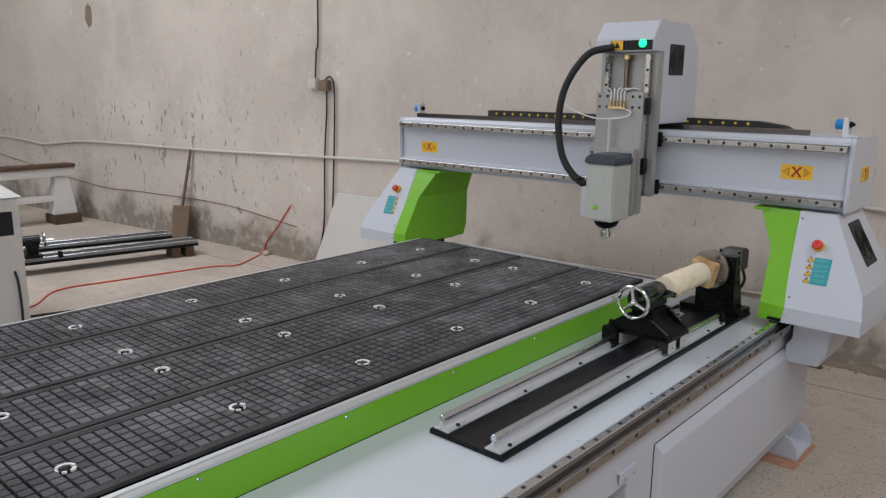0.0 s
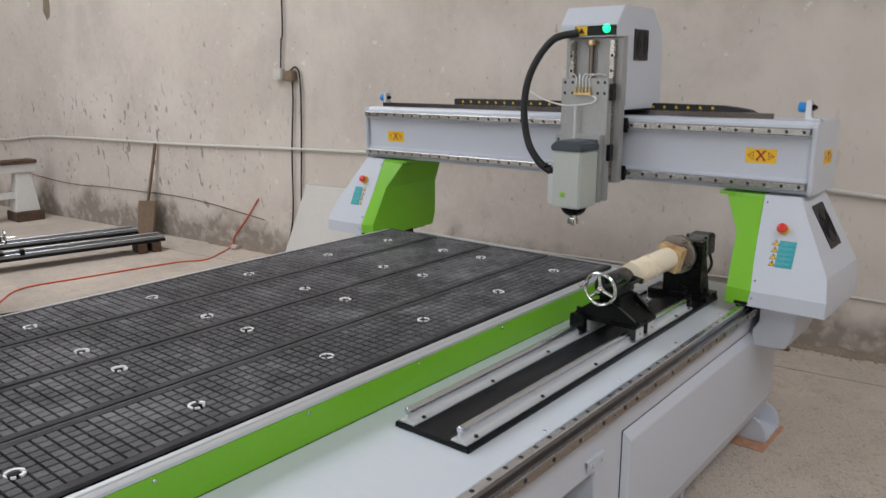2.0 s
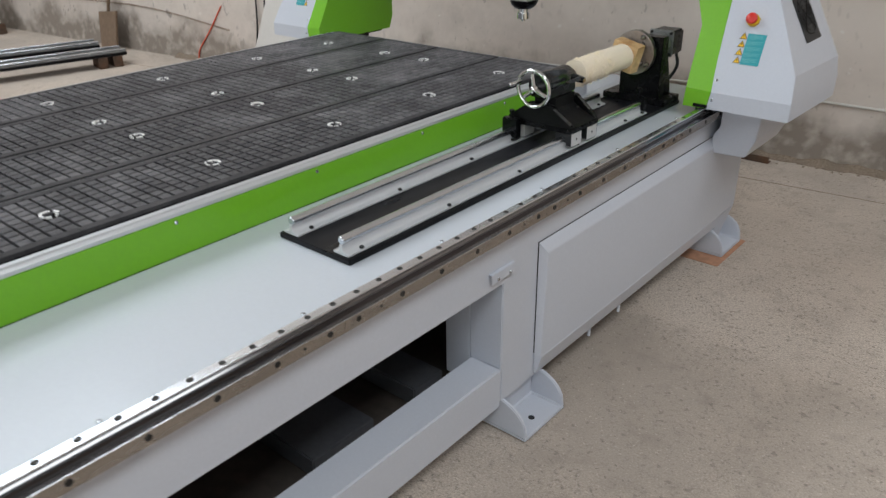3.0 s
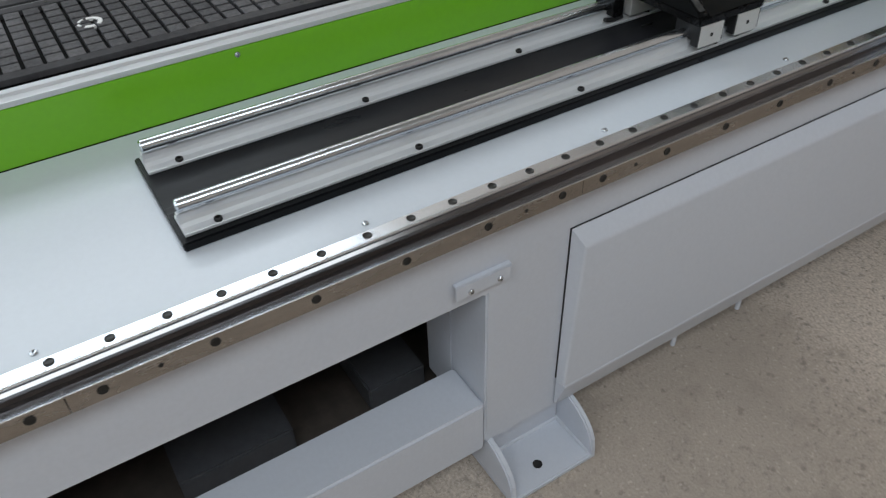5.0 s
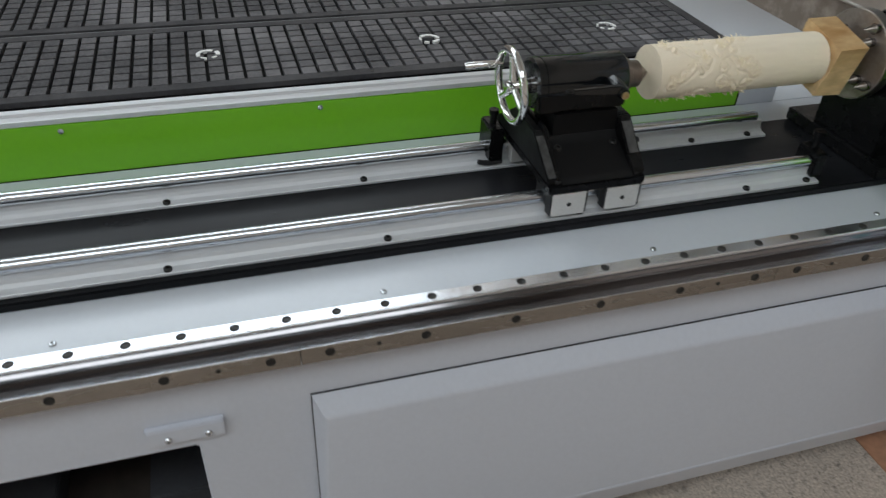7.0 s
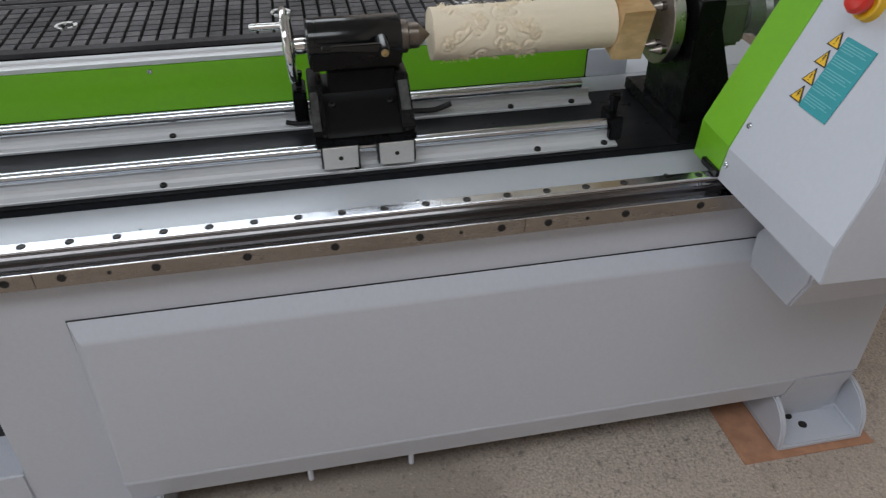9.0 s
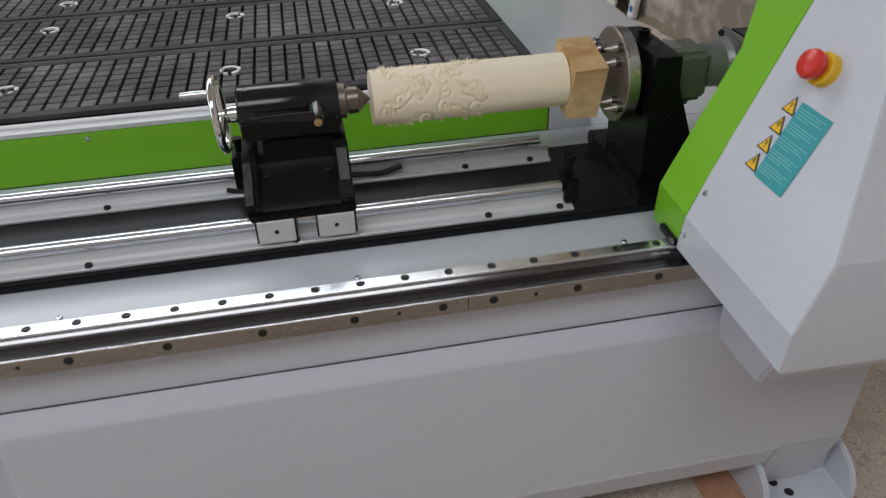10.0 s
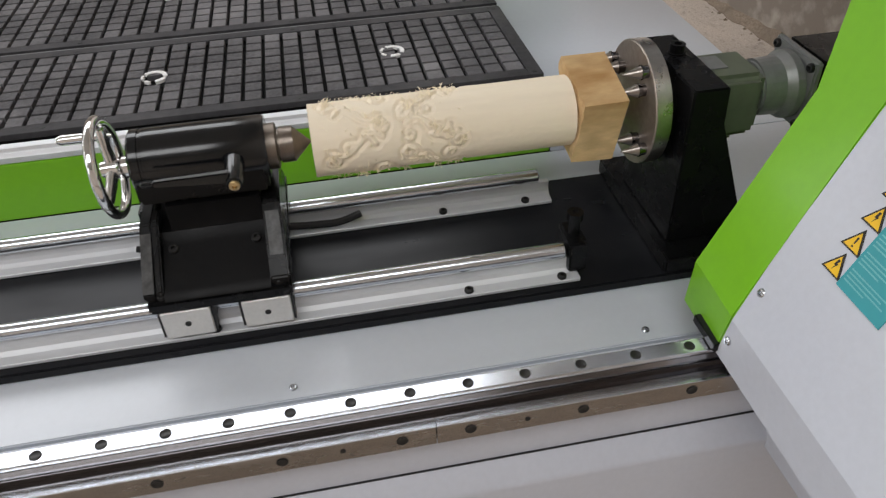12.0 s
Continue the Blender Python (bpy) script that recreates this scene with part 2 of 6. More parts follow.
def plaster():
    m = material("stained_plaster", (0.575, 0.510, 0.458), 0.9, 0, 0.10, 22, 0.40, 0.55, (0.42, 0.375, 0.335), 0.35)
    nt = m.node_tree
    p = nt.nodes["Principled BSDF"]
    src = p.inputs["Base Color"].links[0].from_socket
    co = nt.nodes.new("ShaderNodeTexCoord")

    def layer(base, scale, lo, hi, colour, amount, stretch=(1, 1, 1), detail=8, kind="noise"):
        mp = nt.nodes.new("ShaderNodeMapping")
        mp.inputs["Scale"].default_value = stretch
        nt.links.new(co.outputs["Object"], mp.inputs[0])
        n = nt.nodes.new("ShaderNodeTexNoise")
        n.inputs["Scale"].default_value, n.inputs["Detail"].default_value, n.inputs["Roughness"].default_value = scale, detail, 0.62
        nt.links.new(mp.outputs[0], n.inputs["Vector"])
        r = nt.nodes.new("ShaderNodeMapRange")
        r.inputs["From Min"].default_value, r.inputs["From Max"].default_value = lo, hi
        r.inputs["To Max"].default_value = amount
        nt.links.new(n.outputs["Fac"], r.inputs["Value"])
        x = nt.nodes.new("ShaderNodeMix")
        x.data_type = "RGBA"
        nt.links.new(r.outputs[0], x.inputs["Factor"])
        nt.links.new(base, x.inputs["A"])
        x.inputs["B"].default_value = (*colour, 1)
        return x.outputs["Result"]

    c = layer(src, 0.7, 0.50, 0.62, (0.63, 0.575, 0.522), 0.8)
    c = layer(c, 1.7, 0.54, 0.66, (0.42, 0.375, 0.335), 0.5, (1, 1, 0.6))
    c = layer(c, 3.0, 0.58, 0.72, (0.36, 0.325, 0.29), 0.45, (1, 1, 0.7))
    c = layer(c, 24.0, 0.67, 0.70, (0.22, 0.195, 0.17), 0.5, (1, 1, 0.6), 3)
    c = layer(c, 6.0, 0.70, 0.73, (0.20, 0.18, 0.16), 0.6, (1, 1, 0.35), 5)
    c = layer(c, 0.9, 0.55, 0.70, (0.38, 0.345, 0.31), 0.5, (1, 1, 0.5), 9)
    c = layer(c, 0.45, 0.50, 0.60, (0.65, 0.583, 0.525), 0.6)
    c = layer(c, 12.0, 0.66, 0.70, (0.70, 0.68, 0.64), 0.6, (1, 1, 1), 5)
    # long dark chips in the plaster, thick towards the far corner and sparse elsewhere
    def chips(base, scale, lo, hi, colour, amount, turn):
        mp = nt.nodes.new("ShaderNodeMapping")
        mp.inputs["Scale"].default_value = (1, 1, 0.45)
        mp.inputs["Rotation"].default_value = (0, radians(turn), 0)
        nt.links.new(co.outputs["Object"], mp.inputs[0])
        n = nt.nodes.new("ShaderNodeTexNoise")
        n.inputs["Scale"].default_value, n.inputs["Detail"].default_value, n.inputs["Roughness"].default_value = scale, 3, 0.5
        nt.links.new(mp.outputs[0], n.inputs["Vector"])
        r = nt.nodes.new("ShaderNodeMapRange")
        r.inputs["From Min"].default_value, r.inputs["From Max"].default_value = lo, hi
        nt.links.new(n.outputs["Fac"], r.inputs["Value"])
        sx = nt.nodes.new("ShaderNodeSeparateXYZ")
        nt.links.new(co.outputs["Object"], sx.inputs[0])
        m2 = nt.nodes.new("ShaderNodeMapRange")
        m2.inputs["From Min"].default_value, m2.inputs["From Max"].default_value = -3.5, -5.2
        m2.inputs["To Min"].default_value, m2.inputs["To Max"].default_value = 0.12, amount
        nt.links.new(sx.outputs["X"], m2.inputs["Value"])
        m3 = nt.nodes.new("ShaderNodeMapRange")
        m3.inputs["From Min"].default_value, m3.inputs["From Max"].default_value = 1.15, 1.50
        m3.inputs["To Min"].default_value, m3.inputs["To Max"].default_value = 1.0, 0.10
        nt.links.new(sx.outputs["Z"], m3.inputs["Value"])
        mz = nt.nodes.new("ShaderNodeMath")
        mz.operation = "MULTIPLY"
        nt.links.new(m2.outputs[0], mz.inputs[0])
        nt.links.new(m3.outputs[0], mz.inputs[1])
        mu = nt.nodes.new("ShaderNodeMath")
        mu.operation = "MULTIPLY"
        nt.links.new(r.outputs[0], mu.inputs[0])
        nt.links.new(mz.outputs[0], mu.inputs[1])
        x = nt.nodes.new("ShaderNodeMix")
        x.data_type = "RGBA"
        nt.links.new(mu.outputs[0], x.inputs["Factor"])
        nt.links.new(base, x.inputs["A"])
        x.inputs["B"].default_value = (*colour, 1)
        return x.outputs["Result"]

    c = chips(c, 15, 0.665, 0.685, (0.16, 0.14, 0.125), 0.7, 25)
    c = chips(c, 22, 0.66, 0.69, (0.22, 0.20, 0.175), 0.65, -20)
    # a damp, flaking band with a shape of its own along the foot of the wall
    sep = nt.nodes.new("ShaderNodeSeparateXYZ")
    nt.links.new(co.outputs["Object"], sep.inputs[0])
    n = nt.nodes.new("ShaderNodeTexNoise")
    n.inputs["Scale"].default_value, n.inputs["Detail"].default_value = 2.2, 9
    nt.links.new(co.outputs["Object"], n.inputs["Vector"])
    ad = nt.nodes.new("ShaderNodeMath")
    ad.operation = "MULTIPLY_ADD"
    nt.links.new(n.outputs["Fac"], ad.inputs[0])
    ad.inputs[1].default_value = -1.1
    rise = nt.nodes.new("ShaderNodeMapRange")
    rise.inputs["From Min"].default_value, rise.inputs["From Max"].default_value = -1.6, -0.3
    rise.inputs["To Max"].default_value = -0.05
    nt.links.new(sep.outputs["X"], rise.inputs["Value"])
    lift = nt.nodes.new("ShaderNodeMath")
    nt.links.new(sep.outputs["Z"], lift.inputs[0])
    nt.links.new(rise.outputs[0], lift.inputs[1])
    nt.links.new(lift.outputs[0], ad.inputs[2])
    r = nt.nodes.new("ShaderNodeMapRange")
    r.inputs["From Min"].default_value, r.inputs["From Max"].default_value = -0.20, -0.40
    r.inputs["To Max"].default_value = 0.88
    nt.links.new(ad.outputs[0], r.inputs["Value"])
    x = nt.nodes.new("ShaderNodeMix")
    x.data_type = "RGBA"
    nt.links.new(r.outputs[0], x.inputs["Factor"])
    nt.links.new(c, x.inputs["A"])
    salt = nt.nodes.new("ShaderNodeTexNoise")
    salt.inputs["Scale"].default_value, salt.inputs["Detail"].default_value = 13.0, 9
    nt.links.new(co.outputs["Object"], salt.inputs["Vector"])
    sr = nt.nodes.new("ShaderNodeMapRange")
    sr.inputs["From Min"].default_value, sr.inputs["From Max"].default_value = 0.48, 0.68
    nt.links.new(salt.outputs["Fac"], sr.inputs["Value"])
    damp = nt.nodes.new("ShaderNodeMix")
    damp.data_type = "RGBA"
    damp.inputs["A"].default_value, damp.inputs["B"].default_value = (0.205, 0.172, 0.142, 1), (0.40, 0.35, 0.30, 1)
    nt.links.new(sr.outputs[0], damp.inputs["Factor"])
    nt.links.new(damp.outputs["Result"], x.inputs["B"])
    nt.links.new(x.outputs["Result"], p.inputs["Base Color"])
    return m


def concrete():
    m = material("worn_concrete", (0.67, 0.575, 0.49), 0.8, 0, 0.55, 170, 0.6, 1.4, (0.46, 0.375, 0.305), 0.6)
    nt = m.node_tree
    p = nt.nodes["Principled BSDF"]
    src = p.inputs["Base Color"].links[0].from_socket
    co = nt.nodes.new("ShaderNodeTexCoord")
    v = nt.nodes.new("ShaderNodeTexNoise")
    v.inputs["Scale"].default_value, v.inputs["Detail"].default_value, v.inputs["Roughness"].default_value = 62, 6, 0.78
    nt.links.new(co.outputs["Object"], v.inputs["Vector"])
    n = nt.nodes.new("ShaderNodeTexNoise")
    n.inputs["Scale"].default_value, n.inputs["Detail"].default_value = 5, 4
    nt.links.new(co.outputs["Object"], n.inputs["Vector"])
    mu = nt.nodes.new("ShaderNodeMath")
    mu.operation = "MULTIPLY"
    r1 = nt.nodes.new("ShaderNodeMapRange")
    r1.inputs["From Min"].default_value, r1.inputs["From Max"].default_value = 0.54, 0.63
    nt.links.new(v.outputs["Fac"], r1.inputs["Value"])
    r2 = nt.nodes.new("ShaderNodeMapRange")
    r2.inputs["From Min"].default_value, r2.inputs["From Max"].default_value = 0.33, 0.55
    r2.inputs["To Max"].default_value = 0.95
    nt.links.new(n.outputs["Fac"], r2.inputs["Value"])
    nt.links.new(r1.outputs[0], mu.inputs[0])
    nt.links.new(r2.outputs[0], mu.inputs[1])
    x = nt.nodes.new("ShaderNodeMix")
    x.data_type = "RGBA"
    nt.links.new(mu.outputs[0], x.inputs["Factor"])
    nt.links.new(src, x.inputs["A"])
    x.inputs["B"].default_value = (0.17, 0.145, 0.125, 1)
    c = x.outputs["Result"]
    # broad dusty smudges, sparse dark grit and pale grit
    for scale, detail, lo, hi, amount, colour in ((0.9, 6, 0.45, 0.62, 0.65, (0.37, 0.32, 0.275)), (2.3, 7, 0.50, 0.70, 0.5, (0.31, 0.262, 0.222)), (11, 8, 0.55, 0.72, 0.38, (0.25, 0.21, 0.178)), (34, 5, 0.62, 0.68, 0.45, (0.15, 0.125, 0.105)), (52, 2, 0.69, 0.73, 0.55, (0.16, 0.135, 0.115)), (120, 3, 0.62, 0.70, 0.45, (0.22, 0.19, 0.16)), (85, 3, 0.63, 0.70, 0.3, (0.74, 0.66, 0.57))):
        g = nt.nodes.new("ShaderNodeTexNoise")
        g.inputs["Scale"].default_value, g.inputs["Detail"].default_value = scale, detail
        nt.links.new(co.outputs["Object"], g.inputs["Vector"])
        gr = nt.nodes.new("ShaderNodeMapRange")
        gr.inputs["From Min"].default_value, gr.inputs["From Max"].default_value, gr.inputs["To Max"].default_value = lo, hi, amount
        nt.links.new(g.outputs["Fac"], gr.inputs["Value"])
        y = nt.nodes.new("ShaderNodeMix")
        y.data_type = "RGBA"
        nt.links.new(gr.outputs[0], y.inputs["Factor"])
        nt.links.new(c, y.inputs["A"])
        y.inputs["B"].default_value = (*colour, 1)
        c = y.outputs["Result"]
    nt.links.new(c, p.inputs["Base Color"])
    return m


PLASTER, CONCRETE = plaster(), concrete()
ROOF = material("pale_roof_sheet", (0.62, 0.62, 0.61), 0.7, 0, 0.2, 10, 0.3, 1, (0.5, 0.5, 0.5))


# ---- mesh helpers ----
def box(bm, x0, x1, y0, y1, z0, z1):
    v = [bm.verts.new((x, y, z)) for x in (x0, x1) for y in (y0, y1) for z in (z0, z1)]
    for f in ((0, 1, 3, 2), (4, 6, 7, 5), (0, 4, 5, 1), (2, 3, 7, 6), (0, 2, 6, 4), (1, 5, 7, 3)):
        bm.faces.new([v[i] for i in f])
    return v


def prism(bm, poly, axis, a, b):
    """poly: 2D points in the two other axes (in x, y, z order), pushed along the axis from a to b."""
    def at(p, h):
        return {"x": (h, p[0], p[1]), "y": (p[0], h, p[1]), "z": (p[0], p[1], h)}[axis]
    lo, hi = [bm.verts.new(at(p, a)) for p in poly], [bm.verts.new(at(p, b)) for p in poly]
    n = len(poly)
    bm.faces.new(lo)
    bm.faces.new(hi)
    for i in range(n):
        bm.faces.new((lo[i], lo[(i + 1) % n], hi[(i + 1) % n], hi[i]))


def hexa(bm, lower, upper):
    """A solid between two loops of points."""
    lo, hi = [bm.verts.new(p) for p in lower], [bm.verts.new(p) for p in upper]
    n = len(lo)
    bm.faces.new(lo)
    bm.faces.new(hi)
    for i in range(n):
        bm.faces.new((lo[i], lo[(i + 1) % n], hi[(i + 1) % n], hi[i]))


def lathe(bm, p0, way, profile, n=28, phase=0.0):
    """profile: (distance along way, radius) pairs, turned round the axis from p0."""
    p0, way = Vector(p0), Vector(way).normalized()
    a = way.orthogonal().normalized()
    b = way.cross(a)
    rings = []
    for d, r in profile:
        c = p0 + way * d
        if r < 1e-6:
            rings.append([bm.verts.new(c)])
        else:
            rings.append([bm.verts.new(c + (a * math.cos(phase + 2 * math.pi * i / n) + b * math.sin(phase + 2 * math.pi * i / n)) * r) for i in range(n)])
    for q, s in zip(rings, rings[1:]):
        for i in range(n):
            j = (i + 1) % n
            if len(q) == 1 and len(s) == 1:
                continue
            if len(q) == 1:
                bm.faces.new((q[0], s[i], s[j]))
            elif len(s) == 1:
                bm.faces.new((q[i], q[j], s[0]))
            else:
                bm.faces.new((q[i], q[j], s[j], s[i]))
    for ring in (rings[0], rings[-1]):
        if len(ring) > 1:
            bm.faces.new(ring)


def cyl(bm, p0, p1, r, n=20, r1=None):
    d = Vector(p1) - Vector(p0)
    lathe(bm, p0, d, [(0, r), (d.length, r if r1 is None else r1)], n)


def ring(bm, centre, way, big, small, n=40, m=10):
    centre, way = Vector(centre), Vector(way).normalized()
    a = way.orthogonal().normalized()
    b = way.cross(a)
    vs = [[bm.verts.new(centre + (a * math.cos(2 * math.pi * i / n) + b * math.sin(2 * math.pi * i / n)) * (big + small * math.cos(2 * math.pi * j / m)) + way * small * math.sin(2 * math.pi * j / m)) for j in range(m)] for i in range(n)]
    for i in range(n):
        for j in range(m):
            bm.faces.new((vs[i][j], vs[(i + 1) % n][j], vs[(i + 1) % n][(j + 1) % m], vs[i][(j + 1) % m]))


def smooth_line(points, steps=6):
    p = [Vector(q) for q in points]
    p = [p[0] * 2 - p[1]] + p + [p[-1] * 2 - p[-2]]
    out = []
    for i in range(1, len(p) - 2):
        for k in range(steps):
            t = k / steps
            out.append(0.5 * ((2 * p[i]) + (p[i + 1] - p[i - 1]) * t + (2 * p[i - 1] - 5 * p[i] + 4 * p[i + 1] - p[i + 2]) * t * t + (3 * p[i] - p[i - 1] - 3 * p[i + 1] + p[i + 2]) * t ** 3))
    return out + [p[-2]]


def tube(bm, points, r, n=8, steps=6):
    line = smooth_line(points, steps) if len(points) > 2 else [Vector(q) for q in points]
    rings, side = [], None
    for i, c in enumerate(line):
        d = (line[min(i + 1, len(line) - 1)] - line[max(i - 1, 0)]).normalized()
        side = d.orthogonal().normalized() if side is None else (side - d * side.dot(d)).normalized()
        up = d.cross(side)
        rings.append([bm.verts.new(c + (side * math.cos(2 * math.pi * j / n) + up * math.sin(2 * math.pi * j / n)) * r) for j in range(n)])
    for q, s in zip(rings, rings[1:]):
        for j in range(n):
            bm.faces.new((q[j], q[(j + 1) % n], s[(j + 1) % n], s[j]))
    bm.faces.new(rings[0])
    bm.faces.new(rings[-1])


def finish(name, bm, mat, bevel=0.0, seg=2, angle=35):
    bmesh.ops.recalc_face_normals(bm, faces=bm.faces[:])
    if bevel:
        edges = [e for e in bm.edges if len(e.link_faces) == 2 and e.calc_face_angle(0) > radians(angle)]
        bmesh.ops.bevel(bm, geom=edges, offset=bevel, segments=seg, affect="EDGES", clamp_overlap=True)
    for f in bm.faces:
        f.smooth = True
    me = bpy.data.meshes.new(name)
    bm.to_mesh(me)
    bm.free()
    me.set_sharp_from_angle(angle=radians(12 if bevel else angle))
    me.materials.append(mat)
    return me


def part(name, bm, mat, parent, label="", bevel=0.0, seg=2):
    ob = new(name, finish(name, bm, mat, bevel, seg))
    ob.parent = parent
    return tagged(ob, label)


def piece(name, mesh, parent, at, label=""):
    ob = new(name, mesh)
    ob.parent = parent
    ob.matrix_basis = at if isinstance(at, Matrix) else Matrix.Translation(at)
    return tagged(ob, label)


def thing(name, label, category, group="", kind=""):
    return tagged(new(name), label, category, group, kind)


def solid(name, label, category, bm, mat, bevel=0.0, group="", kind="", seg=2):
    return tagged(new(name, finish(name, bm, mat, bevel, seg)), label, category, group, kind)


def letter(text, size, mat, parent, m, name="letter"):
    cu = bpy.data.curves.new(name, "FONT")
    cu.offset = size * 0.022
    cu.body, cu.size, cu.align_x, cu.align_y, cu.extrude = text, size, "CENTER", "CENTER", 0.0004
    tmp = bpy.data.objects.new("tmp", cu)
    scene.collection.objects.link(tmp)
    me = bpy.data.meshes.new_from_object(tmp)
    bpy.data.objects.remove(tmp)
    me.materials.append(mat)
    return piece(name, me, parent, m)


def bm_new():
    return bmesh.new()


# a small pan-head screw that looks along +z
b = bm_new()
lathe(b, (0, 0, 0), (0, 0, 1), [(-0.002, 0.0048), (0.0015, 0.0048), (0.0030, 0.0036), (0.0032, 0.0020), (0.0014, 0.0016), (0.0014, 0)], 12)
SCREW = finish("screw", b, ZINC)
# a countersunk socket bolt in a rail
b = bm_new()
lathe(b, (0, 0, 0), (0, 0, 1), [(-0.002, 0.0060), (0.0004, 0.0060), (0.0007, 0.0056), (0.0003, 0.0050), (0.0003, 0)], 16)
RAILBOLT = finish("bolt", b, BOLT)
RAILPLUG = RAILBOLT.copy()
RAILPLUG.materials.clear()
RAILPLUG.materials.append(PLUG)
b = bm_new()
lathe(b, (0, 0, 0), (0, 0, 1), [(-0.002, 0.0058), (0.0035, 0.0055), (0.0045, 0.0045), (0.0045, 0.0028), (0.001, 0.0026), (0.001, 0)], 14)
CAPBOLT = finish("bolt", b, BOLT)
TO_X, TO_NX, TO_NY = pose(0, 0, 0, 0, 90, 0), pose(0, 0, 0, 0, -90, 0), pose(0, 0, 0, 90, 0, 0)


def at(x, y, z, turn=None):
    return Matrix.Translation((x, y, z)) @ (turn or Matrix())


# ---- the workshop ----
b = bm_new()
box(b, ROOM["x0"], ROOM["x1"], ROOM["y0"], ROOM["y1"], -0.15, 0)
solid("floor", "worn beige concrete workshop floor with fine speckle", "floor", b, CONCRETE, kind="structure")
b = bm_new()
def wall_line(x, off=0.0):
    """The north wall runs slightly askew to the machine."""
    return 1.86 + 0.1 * x - off


prism(b, [(ROOM["x0"] - 0.24, wall_line(ROOM["x0"] - 0.24)), (ROOM["x1"] + 0.24, wall_line(ROOM["x1"] + 0.24)), (ROOM["x1"] + 0.24, wall_line(ROOM["x1"] + 0.24) + 0.24), (ROOM["x0"] - 0.24, wall_line(ROOM["x0"] - 0.24) + 0.24)], "z", -0.15, ROOM["z1"])
solid("wall_north", "bare plastered wall, beige grey and stained", "wall", b, PLASTER, kind="structure")
b = bm_new()
box(b, ROOM["x0"] - 0.24, ROOM["x0"], ROOM["y0"], ROOM["y1"], -0.15, ROOM["z1"])
solid("wall_west", "bare plastered wall, beige grey", "wall", b, PLASTER, kind="structure")
b = bm_new()
box(b, ROOM["x1"], ROOM["x1"] + 0.24, ROOM["y0"], ROOM["y1"], -0.15, ROOM["z1"])
solid("wall_east", "bare plastered wall, beige grey", "wall", b, PLASTER, kind="structure")
# south wall with tall window openings
b = bm_new()
edges = [ROOM["x0"] - 0.24] + [v for wx in WINDOWS for v in (wx - 1.1, wx + 1.1)] + [ROOM["x1"] + 0.24]
for i in range(0, len(edges), 2):
    box(b, edges[i], edges[i + 1], ROOM["y0"] - 0.24, ROOM["y0"], -0.15, ROOM["z1"])
for wx in WINDOWS:
    box(b, wx - 1.1, wx + 1.1, ROOM["y0"] - 0.24, ROOM["y0"], -0.15, 1.4)
    box(b, wx - 1.1, wx + 1.1, ROOM["y0"] - 0.24, ROOM["y0"], 3.8, ROOM["z1"])
solid("wall_south", "bare plastered wall with tall window openings", "wall", b, PLASTER, kind="structure")
# roof with long openings for daylight
b = bm_new()
xs = [ROOM["x0"] - 0.24] + [v for sx, sy, wide, half, power in SKYLIGHTS for v in (sx - wide, sx + wide)] + [ROOM["x1"] + 0.24]
for i in range(0, len(xs), 2):
    box(b, xs[i], xs[i + 1], ROOM["y0"] - 0.24, ROOM["y1"] + 0.24, ROOM["z1"], ROOM["z1"] + 0.12)
for sx, sy, wide, half, power in SKYLIGHTS:
    box(b, sx - wide, sx + wide, ROOM["y0"] - 0.24, sy - half, ROOM["z1"], ROOM["z1"] + 0.12)
    box(b, sx - wide, sx + wide, sy + half, ROOM["y1"] + 0.24, ROOM["z1"], ROOM["z1"] + 0.12)
solid("ceiling", "grey workshop roof with long roof lights", "ceiling", b, ROOF, kind="structure")
# ---- the router's base ----
Y0, Y1 = -2.27, 0.70
base = thing("machine_base", "grey-white painted steel base of a wood router on the concrete floor", "machine base")


